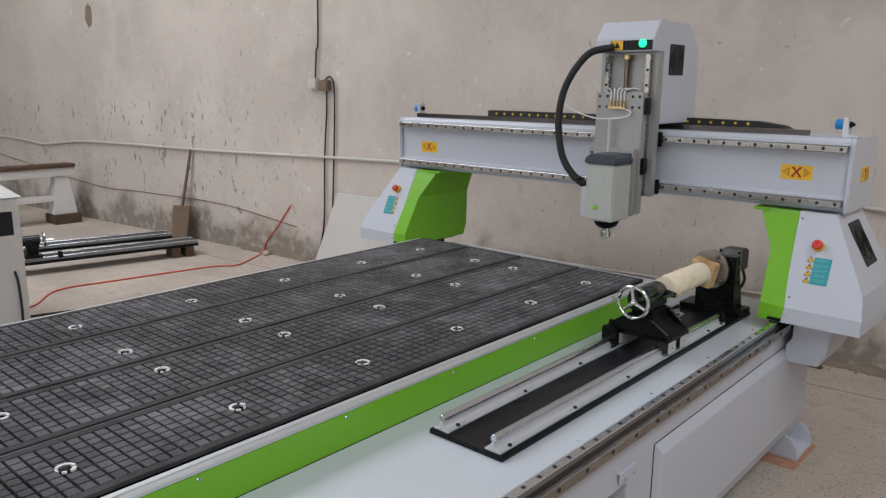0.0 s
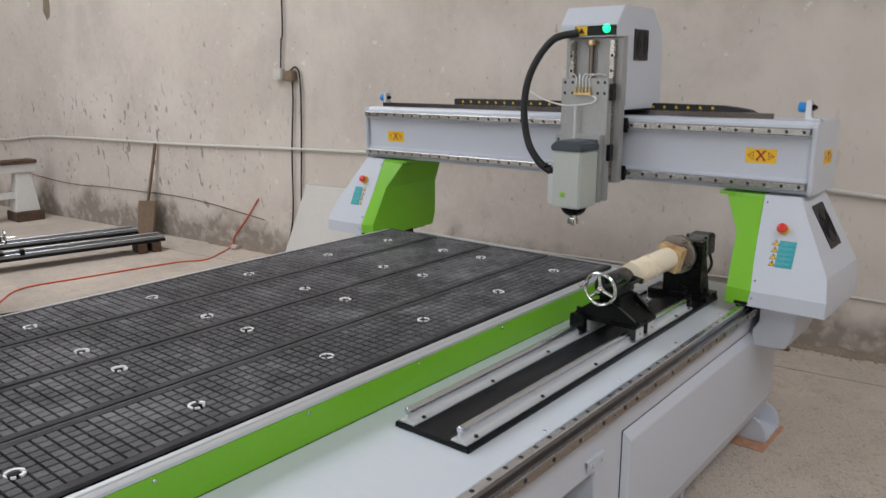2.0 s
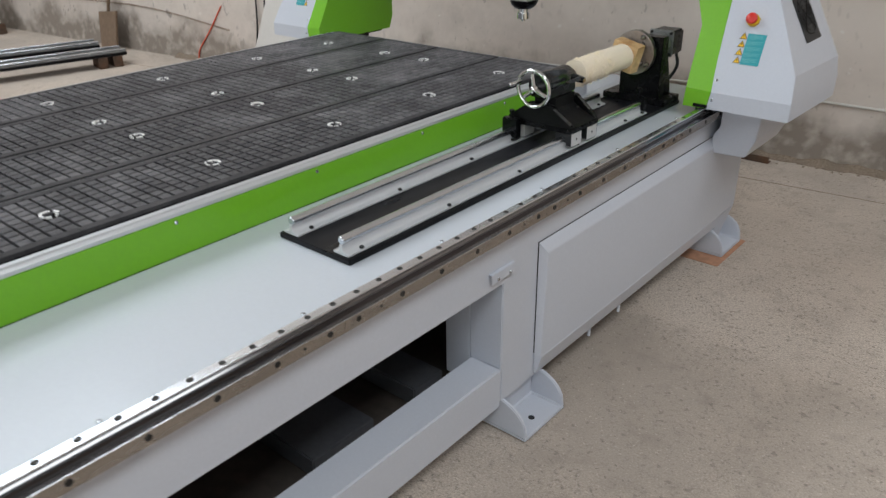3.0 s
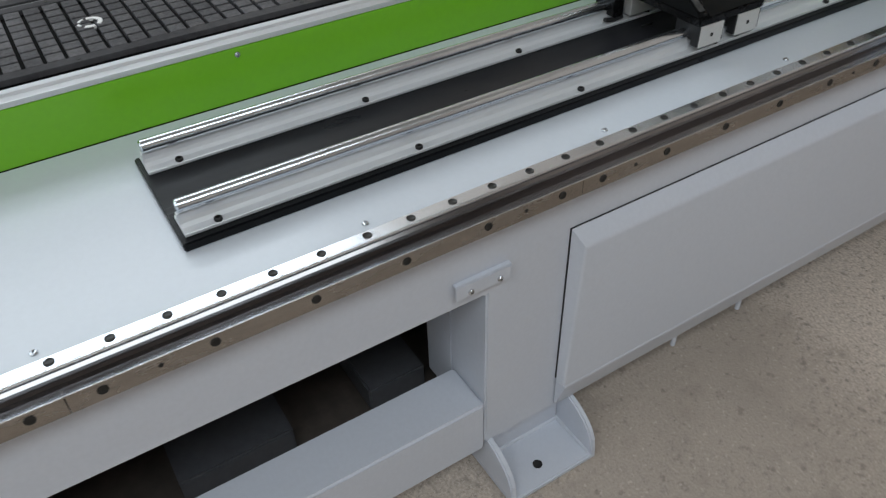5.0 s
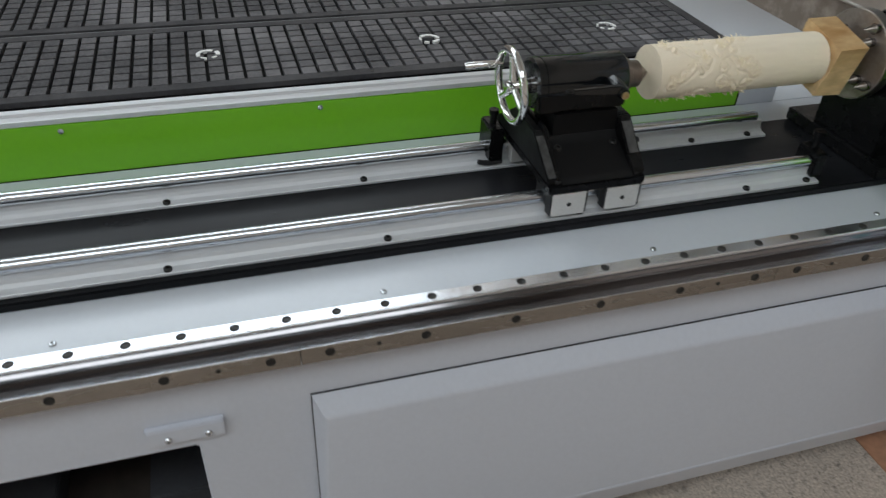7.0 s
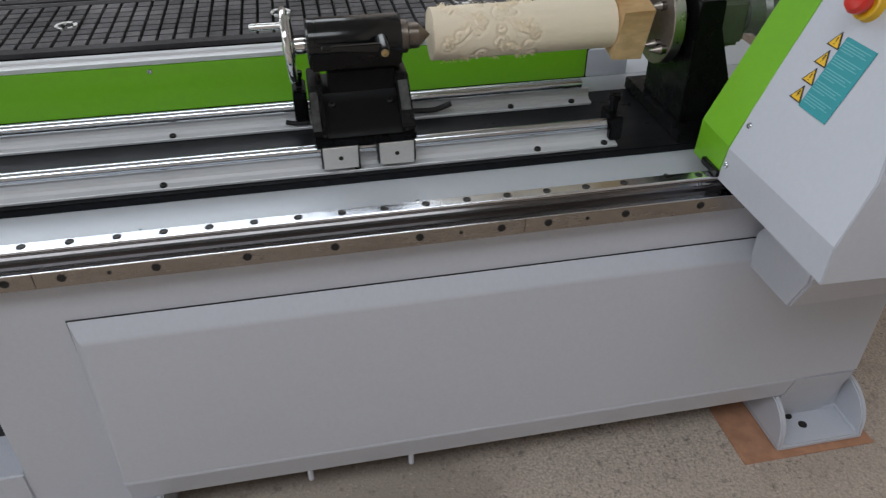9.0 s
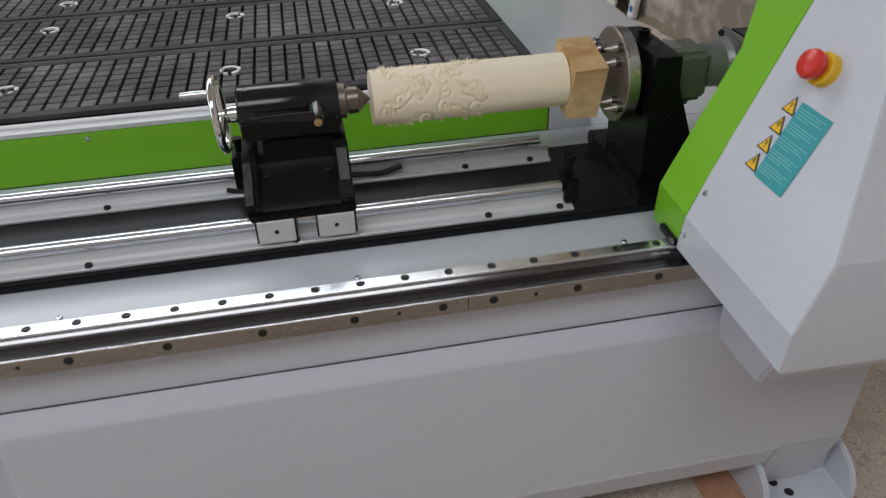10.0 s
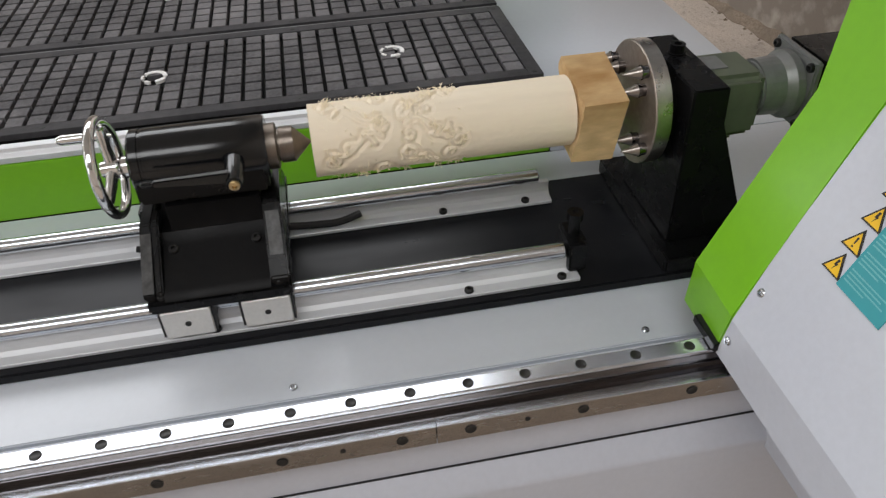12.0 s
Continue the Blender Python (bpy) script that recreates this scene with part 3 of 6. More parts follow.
def girder(side):
    """side: 1 for the outer face at x = -0.027, -1 for the mirrored one."""
    def X(x):
        return x if side > 0 else -2.02 - x
    def bx(b, x0, x1, *r):
        box(b, min(X(x0), X(x1)), max(X(x0), X(x1)), *r)
    b = bm_new()
    prism(b, [(Y0, 0.585), (Y1, 0.585), (Y1, 0.10), (0.555, 0.10), (0.555, 0.455), (-0.60, 0.455), (-0.60, 0.10), (-0.808, 0.10), (-0.808, 0.455), (-1.95, 0.455), (-1.95, 0.10), (-2.24, 0.10), (-2.24, 0.455), (Y0, 0.455)], "x", min(X(-0.130), X(-0.027)), max(X(-0.130), X(-0.027)))
    part("side_frame", b, PAINT, base, "grey-white welded side frame with posts and openings", 0.003, 3)
    b = bm_new()
    bx(b, -0.16, -0.1305, Y0, Y1, 0.4552, 0.585)
    part("girder", b, PAINT, base, "", 0.0008)
    # unseen panel added on the far side to keep light out
    if side < 0:
        b = bm_new()
        bx(b, -0.15, -0.1335, -1.955, -0.81, 0.10, 0.4545)
        part("closing_panel", b, PAINT, base)
    b = bm_new()
    bx(b, -0.124, -0.0272, -1.9497, -0.8083, 0.086, 0.206)
    part("lower_girder", b, PAINT, base, "", 0.004, 3)
    # the long folded cover panel
    b = bm_new()
    def loop(x, y0, y1, z0, z1):
        return [(X(x), y0, z0), (X(x), y1, z0), (X(x), y1, z1), (X(x), y0, z1)]
    hexa(b, loop(-0.0245, -0.660, 0.698, 0.170, 0.512), [(X(-0.004), -0.6592, 0.174), (X(-0.004), 0.698, 0.174), (X(-0.004), 0.698, 0.484), (X(-0.004), -0.646, 0.484)])
    front = [e for e in b.edges if all(abs(v.co.x - X(-0.004)) < 1e-5 for v in e.verts) and max(v.co.z for v in e.verts) > 0.3 and min(v.co.y for v in e.verts) < 0.6]
    bmesh.ops.bevel(b, geom=front, offset=0.005, segments=4, profile=0.5, affect="EDGES")
    panel = part("side_panel", b, PAINT, base, "folded grey-white sheet cover with a sloping top lip", 0.0006, 2)
    b = bm_new()
    prism(b, [(X(-0.0262), 0.112), (X(-0.0225), 0.110), (X(-0.0195), 0.113), (X(-0.0030), 0.170), (X(-0.0037), 0.176), (X(-0.0262), 0.176)], "y", -0.659, 0.5685)
    part("bottom_lip", b, PAINT, panel, "", 0.0012)
    b = bm_new()
    hexa(b, [(X(-0.0600), 0.5690, 0.0165), (X(-0.0600), 0.6985, 0.0165), (X(-0.0300), 0.6985, 0.1700), (X(-0.0300), 0.5690, 0.1700)],
         [(X(-0.0460), 0.5690, 0.0165), (X(-0.0460), 0.6985, 0.0165), (X(-0.0046), 0.6985, 0.1700), (X(-0.0046), 0.5690, 0.1700)])
    part("post_cover", b, PAINT, base, "", 0.002)
    # black strip added in the gap to draw its shade
    b = bm_new()
    bx(b, -0.0268, -0.0247, -0.6610, 0.698, 0.180, 0.5125)
    part("gap_seal", b, RUBBER, base, "dark strip standing for the shaded gap behind the cover panel")
    for y in (-0.359, -0.176):
        b = bm_new()
        cyl(b, (X(-0.025), y, 0.150), (X(-0.025), y, 0.084), 0.005, 8)
        part("drip_pin", b, PAINT, base)
    for y0 in (-2.20, -0.803, 0.556):
        foot(X, y0, y0 + 0.190, 0.022 if y0 < 0 else 0.0, ((-0.042, 0.064), (-0.015, 0.082)) if y0 > 0 else ((0.014, 0.084),))


def foot(X, y0, y1, ext, holes):
    b = bm_new()
    x0, x1 = X(-0.19), X(0.030 + ext)
    box(b, min(x0, x1), max(x0, x1), y0, y1, 0.003, 0.016)
    for y in (y0, y1 - 0.012):
        pts = [(x0, 0.012), (x1, 0.012)]
        for i in range(7):
            a = math.pi / 2 * i / 6
            pts.append((X(-0.055 + (0.083 + ext) * math.cos(a)), 0.03 + 0.078 * math.sin(a)))
        pts.append((x0, 0.108))
        prism(b, pts, "y", y, y + 0.012)
    box(b, min(X(-0.16), X(-0.05)), max(X(-0.16), X(-0.05)), y0 + 0.012, y1 - 0.012, 0.016, 0.105)
    f = part("foot", b, PAINT, base, "bolt-down foot plate with rounded cheeks", 0.003)
    for hx, hy in holes:
        piece("anchor_hole", HOLE, f, at(X(hx), y0 + hy, 0.0165))
    # weld beads where the cheeks meet the plate
    b = bm_new()
    for y in (y0 + 0.012, y1 - 0.012):
        tube(b, [(X(-0.05), y, 0.0165), (X(0.022 + ext), y, 0.0165)], 0.0042, 8)
    tube(b, [(X(-0.05), y0 + 0.012, 0.0165), (X(-0.05), y1 - 0.012, 0.0165)], 0.0048, 8)
    part("weld_bead", b, PAINT, f, "painted weld bead")


b = bm_new()
lathe(b, (0, 0, 0), (0, 0, 1), [(-0.002, 0.009), (0.0004, 0.009), (0.0004, 0)], 16)
HOLE = finish("anchor_hole", b, BOLT)
b = bm_new()
lathe(b, (0, 0, 0), (0, 0, 1), [(-0.002, 0.0028), (0.0004, 0.0028), (0.0004, 0)], 10)
PIN = finish("pin", b, BOLT)
girder(1)
girder(-1)
# cross members between the girders; unseen tall end ones added to block light
for y0, y1, z0, z1 in ((-2.26, -2.22, 0.06, 0.58), (-1.60, -1.50, 0.47, 0.58), (-1.05, -0.95, 0.47, 0.58), (-0.40, -0.30, 0.30, 0.58), (0.62, 0.66, 0.10, 0.58)):
    b = bm_new()
    box(b, -1.86, -0.1605, y0, y1, z0, z1)
    part("cross_member", b, PAINT, base, "", 0.004)
# added sheet, coloured dark to give the shaded inside of the base
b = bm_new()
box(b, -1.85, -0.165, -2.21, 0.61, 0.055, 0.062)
part("drip_tray", b, BASE_SHADE, base, "dark brown sheet added for the shade inside the base", 0.001)
for y0, y1 in ((-1.283, -1.080), (-0.930, -0.812)):
    b = bm_new()
    box(b, -1.85, -0.222, y0, y1, 0.0625, 0.120)
    part("inner_tube", b, TUBE_SHADED, base, "grey square tube across the base, darkened for the shade there", 0.004)
for x0, x1 in ((-0.213, -0.1308), (-1.889, -1.807)):
    b = bm_new()
    box(b, x0, x1, -0.808, -0.790, 0.1205, 0.4545)
    part("post_web", b, PAINT, base, "", 0.002)

# rail seat, rail and rack along each girder
for side in (1, -1):
    def X(x, side=side):
        return x if side > 0 else -2.02 - x
    b = bm_new()
    box(b, min(X(-0.078), X(-0.0125)), max(X(-0.078), X(-0.0125)), Y0, Y1 - 0.01, 0.5855, 0.6005)
    part("rail_pad", b, PAINT, base, "", 0.001)
    # seat darkened to draw the shaded groove
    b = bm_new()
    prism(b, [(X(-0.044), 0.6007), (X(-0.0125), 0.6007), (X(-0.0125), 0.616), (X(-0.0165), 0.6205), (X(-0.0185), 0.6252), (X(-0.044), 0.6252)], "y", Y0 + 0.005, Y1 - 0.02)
    part("rail_seat", b, SEAT, base, "oily machined seat under the rail, darkened with the groove's shade", 0.0006, 1)
    b = bm_new()
    w = 0.010
    prism(b, [(X(-0.029) + u, v) for u, v in ((-w, 0.6387), (w, 0.6387), (w, 0.6418), (w - 0.0012, 0.643), (-w + 0.0012, 0.643), (-w, 0.6418))], "y", Y0 + 0.01, 0.656)
    rail = part("linear_rail", b, STEEL, base, "bright ground steel guide rail with bolt holes", 0.0003, 1)
    # rail body in darker steel than its top, to draw the shaded side
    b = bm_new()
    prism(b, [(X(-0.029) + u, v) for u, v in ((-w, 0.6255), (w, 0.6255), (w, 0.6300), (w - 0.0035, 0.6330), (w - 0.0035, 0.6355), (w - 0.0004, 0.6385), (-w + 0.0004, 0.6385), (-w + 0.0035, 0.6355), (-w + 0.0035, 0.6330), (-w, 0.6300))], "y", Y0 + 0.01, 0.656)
    part("raceway", b, RACEWAY, rail, "polished waisted side of the rail, its shade put into the colour")
    y = -0.681 - 0.06 * 26
    while y < 0.65:
        piece("bolt", RAILPLUG, rail, at(X(-0.029), y, 0.6432))
        y += 0.06
    seg = 0.6706
    y = -seg * 3
    while y < 0.60:
        ya, yb = max(y + 0.0004, Y0 + 0.01), min(y + seg - 0.0004, 0.655)
        b = bm_new()
        xr = [X(-0.0122), X(0.0)]
        box(b, min(xr), max(xr), ya, yb, 0.592, 0.6176)
        bar = part("rack_bar", b, RACK, base, "oiled steel rack bar with bolt holes", 0.0004, 1)
        # thin strip added in brighter steel: the ceiling's reflection on the rack top
        b = bm_new()
        box(b, min(xr), max(xr), ya, yb, 0.6177, 0.6188)
        part("ground_land", b, STEEL, bar, "top face of the rack, brightened as a ceiling reflection", 0.0003, 1)
        for k in range(6):
            yy = y + 0.0353 + 0.12 * k
            if ya < yy < yb:
                piece("bolt", RAILBOLT, bar, at(X(0.0004), yy, 0.6065, TO_X if side > 0 else TO_NX))
            if k in (0, 4) and ya < yy + 0.06 < yb:
                piece("pin", PIN, bar, at(X(0.0003), yy + 0.06, 0.6065, TO_X if side > 0 else TO_NX))
        y += seg

# white cover plates on top
b = bm_new()
box(b, -0.5005, -0.0805, Y0, Y1, 0.5855, 0.603)
deck = part("cover_plate", b, PLATE, base, "smooth white sheet-metal deck plate", 0.0015)
y = -0.144 - 0.405 * 5
while y < 0.68:
    piece("screw", SCREW, deck, at(-0.097, y, 0.603))
    y += 0.4055
b = bm_new()
box(b, -1.9395, -1.7705, Y0, Y1, 0.5855, 0.603)
part("cover_plate", b, PLATE, base, "", 0.0015)
b = bm_new()
box(b, -1.77, -0.501, 0.282, Y1, 0.575, 0.6025)
part("end_plate", b, PLATE, base, "", 0.002)
# bed box and green skirts
# frame coloured black so the gaps between table panels look shaded
b = bm_new()
box(b, -1.755, -0.506, Y0, 0.279, 0.5865, 0.690)
part("bed_frame", b, BLACK_MATT, base)
for x0, x1, sx in ((-0.5055, -0.501, 1), (-1.760, -1.7555, -1)):
    b = bm_new()
    box(b, x0, x1, Y0, 0.272, 0.6035, 0.6925)
    skirt = part("green_skirt", b, GREEN, base, "lime-green painted side skirt under the table", 0.001)
    y = -0.961 - 0.4 * 3
    while y < 0.25:
        piece("screw", SCREW, skirt, at(x1 if sx > 0 else x0, y, 0.682, TO_X if sx > 0 else TO_NX))
        y += 0.4
b = bm_new()
box(b, -0.5005, -0.498, 0.2735, 0.36, 0.604, 0.66)
part("end_bracket", b, PAINT, base, "", 0.001)
# small lifting bracket under the rack
b = bm_new()
box(b, -0.0268, -0.0180, -0.866, -0.772, 0.5030, 0.5060)
box(b, -0.0205, -0.0180, -0.866, -0.772, 0.4780, 0.5030)
brk = part("bracket", b, PAINT, base, "", 0.001)
for y in (-0.841, -0.792):
    piece("screw", SCREW, brk, at(-0.018, y, 0.4865, TO_X))
# limit switch at the far end
b = bm_new()
box(b, -0.06, -0.005, 0.7005, 0.706, 0.44, 0.55)
sw = part("sensor_bracket", b, ALU, base, "", 0.001)
b = bm_new()
lathe(b, (-0.02, 0.700, 0.505), (1, 0.2, 0), [(0, 0.014), (0.006, 0.017), (0.028, 0.017), (0.031, 0.012), (0.034, 0)], 20)
part("sensor", b, BLUE, sw, "blue plastic limit sensor")

# ---- vacuum table ----
table = thing("vacuum_table", "dark grey grooved vacuum table of long panels on the router bed", "vacuum table")
RINGS_Y = [-1.946, -1.543, -1.137, -0.729, -0.320, 0.056]
STRIPS = [(-0.830, -0.547, -0.685), (-1.140, -0.844, -1.042), (-1.450, -1.152, -1.250), (-1.758, -1.462, -1.580)]
b = bm_new()
def arc_ring(b, a0, a1, r0, r1, z0, z1, n):
    lo, hi = [], []
    for rr in (r0, r1):
        for zz in (z0, z1):
            lo.append([b.verts.new((rr * math.cos(radians(a0 + (a1 - a0) * i / n)), rr * math.sin(radians(a0 + (a1 - a0) * i / n)), zz)) for i in range(n + 1)])
    p, q, r, s = lo
    for i in range(n):
        for u, v in ((p, q), (q, s), (s, r), (r, p)):
            b.faces.new((u[i], u[i + 1], v[i + 1], v[i]))
    for i in (0, n):
        b.faces.new((p[i], q[i], s[i], r[i]))
for a0, a1, r0, r1 in ((62, 205, 0.0142, 0.0208), (-12, 38, 0.0142, 0.0215), (222, 262, 0.0155, 0.0195), (292, 322, 0.0155, 0.0195)):
    arc_ring(b, a0, a1, r0, r1, -0.004, 0.0009, 12)
RINGMESH = finish("suction_ring", b, PORT)
b = bm_new()
lathe(b, (0, 0, 0), (0, 0, 1), [(-0.003, 0.004), (0.0004, 0.004), (0.0004, 0)], 10)
DECKSCREW = finish("screw", b, BOLT)
for sx0, sx1, rx in STRIPS:
    # panel ground blackened with the grooves' shade, raised rim and raised cells between them
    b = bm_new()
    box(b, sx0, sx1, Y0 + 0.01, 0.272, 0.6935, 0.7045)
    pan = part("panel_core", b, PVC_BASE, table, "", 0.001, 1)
    b = bm_new()
    m = 0.022
    ys0, ys1 = Y0 + 0.01, 0.272
    box(b, sx0, sx1, ys0, ys0 + m, 0.7047, 0.714)
    box(b, sx0, sx1, ys1 - m, ys1, 0.7047, 0.714)
    box(b, sx0, sx0 + m, ys0 + m, ys1 - m, 0.7047, 0.714)
    box(b, sx1 - m, sx1, ys0 + m, ys1 - m, 0.7047, 0.714)
    part("panel_rim", b, PVC_RIM, pan, "", 0.0006, 1)
    cells_v, cells_f = [], []
    gx0, gx1, gy0, gy1 = sx0 + m + 0.0022, sx1 - m - 0.0022, ys0 + m + 0.0022, ys1 - m - 0.0022
    nx = 8
    px, py = (gx1 - gx0) / nx, 0.0303
    ny = int((gy1 - gy0) / py)
    py = (gy1 - gy0) / ny
    for i in range(nx):
        for j in range(ny):
            xa, xb = gx0 + i * px + (0.0027 if i else 0), gx0 + (i + 1) * px - (0.0027 if i < nx - 1 else 0)
            ya, yb = gy0 + j * py + (0.0030 if j else 0), gy0 + (j + 1) * py - (0.0030 if j < ny - 1 else 0)
            if any(math.hypot((xa + xb) / 2 - rx, (ya + yb) / 2 - ry) < 0.012 for ry in RINGS_Y):
                continue
            k = len(cells_v)
            h = 0.7137 + random.uniform(-0.0003, 0.0002)
            c = 0.0007
            cells_v += [(xa, ya, 0.7047), (xb, ya, 0.7047), (xb, yb, 0.7047), (xa, yb, 0.7047), (xa, ya, h - c), (xb, ya, h - c), (xb, yb, h - c), (xa, yb, h - c), (xa + c, ya + c, h), (xb - c, ya + c, h), (xb - c, yb - c, h), (xa + c, yb - c, h)]
            for o in (0, 4):
                for q in range(4):
                    cells_f.append((k + o + q, k + o + (q + 1) % 4, k + o + 4 + (q + 1) % 4, k + o + 4 + q))
            cells_f.append((k + 8, k + 9, k + 10, k + 11))
    me = bpy.data.meshes.new("groove_cell")
    me.from_pydata(cells_v, [], cells_f)
    me.materials.append(PVC)
    cells = new("groove_cell", me)
    cells.parent = pan
    tagged(cells, "small square raised cells between black grooves", kind="stuff")
    for ry in RINGS_Y:
        piece("suction_ring", RINGMESH, pan, at(rx, ry, 0.7142, pose(0, 0, 0, 0, 0, random.choice((-20, 0, 25, 90)))), "pale metal suction port ring")
    for x in (sx0 + 0.011, sx1 - 0.011):
        y = ys1 - 0.012
        while y > ys0:
            piece("screw", DECKSCREW, pan, at(x, y, 0.7141))
            y -= 0.36
# aluminium slot strips standing in the joints between the panels
for x, z in ((-0.8330, 0.7132), (-1.1428, 0.7085), (-1.4528, 0.7085)):
    b = bm_new()
    box(b, x - 0.0018, x + 0.0018, Y0 + 0.02, 0.268, 0.6935, z)
    part("slot_strip", b, DULL, table, "", 0.0004, 1)
# aluminium edge profile along the table
for x0, x1 in ((-0.541, -0.503), (-1.80, -1.7625)):
    b = bm_new()
    prism(b, [(x0, 0.693), (x1, 0.693), (x1, 0.702), (x1 - 0.008, 0.705), (x1 - 0.010, 0.7015), (x1 - 0.018, 0.7015), (x1 - 0.020, 0.706), (x1 - 0.034, 0.706), (x0, 0.700)], "y", Y0 + 0.01, 0.279)
    part("edge_profile", b, ALU, table, "extruded aluminium edge strip with fine grooves", 0.0006, 1)

# ---- rotary bed ----
rotary_bed = thing("rotary_bed", "black steel plate with two supported round rails on the deck", "linear rail")
b = bm_new()
box(b, -0.404, -0.170, -1.167, 0.446, 0.6035, 0.6165)
part("bed_plate", b, BLACK_MATT, rotary_bed, "black oxide steel bed plate with scuffs", 0.002)
for cx, yend in ((-0.205, 0.213), (-0.370, 0.228)):
    b = bm_new()
    prism(b, [(cx - 0.024, 0.617), (cx + 0.024, 0.617), (cx + 0.024, 0.6222), (cx + 0.0115, 0.6232), (cx + 0.0062, 0.6268), (cx + 0.0042, 0.632), (cx + 0.0042, 0.6408), (cx - 0.0042, 0.6408), (cx - 0.0042, 0.632), (cx - 0.0062, 0.6268), (cx - 0.0115, 0.6232), (cx - 0.024, 0.6222)], "y", -1.160, yend)
    sup = part("rail_support", b, SUPPORT, rotary_bed, "aluminium rail support", 0.0008, 1)
    b = bm_new()
    lathe(b, (cx, -1.158, 0.650), (0, 1, 0), [(0, 0.0075), (0.002, 0.0098), (yend + 1.141, 0.0098), (yend + 1.143, 0.0075), (yend + 1.143, 0)], 24)
    cyl(b, (cx, -1.1582, 0.650), (cx, -1.157, 0.650), 0.0075, 24)
    part("round_rail", b, SHAFT, sup, "polished round steel shaft")
    for y in [-1.114 + 0.2972 * k for k in range(5)] + [0.191]:
        if y < yend:
            piece("bolt", CAPBOLT, sup, at(cx + 0.0175, y, 0.6225))
            piece("bolt", CAPBOLT, sup, at(cx - 0.0175, y, 0.6225))
# end stop by the headstock
b = bm_new()
box(b, -0.238, -0.190, 0.200, 0.222, 0.6255, 0.668)
stop = part("end_stop", b, BLACK, rotary_bed, "", 0.002)
b = bm_new()
lathe(b, (-0.214, 0.211, 0.667), (0, 0, 1), [(0, 0.007), (0.022, 0.007), (0.022, 0.010), (0.032, 0.010), (0.032, 0.004), (0.029, 0)], 14)
part("stop_bolt", b, BLACK, stop)
AX, AZ = -0.293, 0.792

# ---- tailstock ----
tail = thing("tailstock", "black tailstock with chromed handwheel on the rotary rails", "tailstock")
b = bm_new()
box(b, -0.405, -0.174, -0.284, -0.128, 0.668, 0.684)
part("saddle", b, BLACK, tail, "", 0.003)
b = bm_new()
half = [(0.684, 0.1125), (0.688, 0.1100), (0.692, 0.1020), (0.714, 0.0540), (0.719, 0.0455), (0.725, 0.0395), (0.733, 0.0372), (0.745, 0.0365), (0.790, 0.0365)]
low = [h for h in half if h[0] < 0.728]
prism(b, [(-0.287 + w, z) for z, w in low] + [(-0.287 - w, z) for z, w in reversed(low)], "y", -0.2640, -0.1500)
part("pedestal", b, BLACK_CAST, tail, "black cast pedestal with a flared foot")
b = bm_new()
prism(b, [(-0.287 + w, z) for z, w in ((0.7245, 0.0385), (0.733, 0.0365), (0.757, 0.0365))] + [(-0.287 - w, z) for z, w in ((0.757, 0.0365), (0.733, 0.0365), (0.7245, 0.0385))], "y", -0.2530, -0.1500)
part("neck", b, BLACK_CAST, tail)
b = bm_new()
prism(b, [(-0.326, 0.7575), (-0.254, 0.7575), (-0.2562, 0.789), (-0.3298, 0.789)], "y", -0.2795, -0.1365)
part("barrel_seat", b, BLACK, tail, "", 0.004)
for ya, yb, zt, mat in ((-0.2718, -0.2642, 0.742, BLACK), (-0.1498, -0.1290, 0.749, BLACK), (-0.2860, -0.2722, 0.738, BLACK_CAST)):
    b = bm_new()
    prism(b, [(-0.396, 0.6842), (-0.1785, 0.6842), (-0.1805, 0.6930), (-0.2400, zt - 0.006), (-0.2480, zt), (-0.3260, zt), (-0.3340, zt - 0.006), (-0.3935, 0.6930)], "y", ya, yb)
    web = part("end_web", b, mat, tail, "", 0.002)
b = bm_new()
hexa(b, [(-0.1802, -0.2850, 0.6945), (-0.1802, -0.2732, 0.6945), (-0.2385, -0.2732, 0.7320), (-0.2385, -0.2850, 0.7320)], [(-0.1788, -0.2850, 0.6952), (-0.1788, -0.2732, 0.6952), (-0.2376, -0.2732, 0.7332), (-0.2376, -0.2850, 0.7332)])
part("worn_edge", b, GUSSET, web, "worn edge of the end plate")
b = bm_new()
hexa(b, [(-0.2010, -0.1470, 0.7085), (-0.2010, -0.1320, 0.7085), (-0.2395, -0.1320, 0.7412), (-0.2395, -0.1470, 0.7412)], [(-0.1996, -0.1470, 0.7094), (-0.1996, -0.1320, 0.7094), (-0.2383, -0.1320, 0.7424), (-0.2383, -0.1470, 0.7424)])
part("worn_edge", b, GUSSET, tail, "worn edge of the end plate")
b = bm_new()
lathe(b, (AX, -0.281, AZ), (0, 1, 0), [(0, 0.033), (0.003, 0.0372), (0.012, 0.0372), (0.0125, 0.0360), (0.0155, 0.0360), (0.016, 0.0372), (0.143, 0.0372), (0.147, 0.0345), (0.147, 0)], 56)
part("barrel", b, GLOSS_BLACK, tail, "glossy black cast barrel")
b = bm_new()
lathe(b, (AX, -0.134, AZ), (0, 1, 0), [(0, 0.0262), (0.010, 0.0262), (0.0112, 0.0245), (0.0115, 0.0180), (0.0135, 0.0180), (0.014, 0.0205), (0.029, 0.0202), (0.0305, 0.0185), (0.048, 0.0015), (0.049, 0)], 32)
part("live_centre", b, CAST, tail, "grey turned steel live centre with pointed tip")
b = bm_new()
ring(b, (AX, -0.309, AZ - 0.002), (0, 1, 0.06), 0.053, 0.0060, 56, 12)
wheel = part("handwheel", b, CHROME, tail, "chromed spoked handwheel")
b = bm_new()
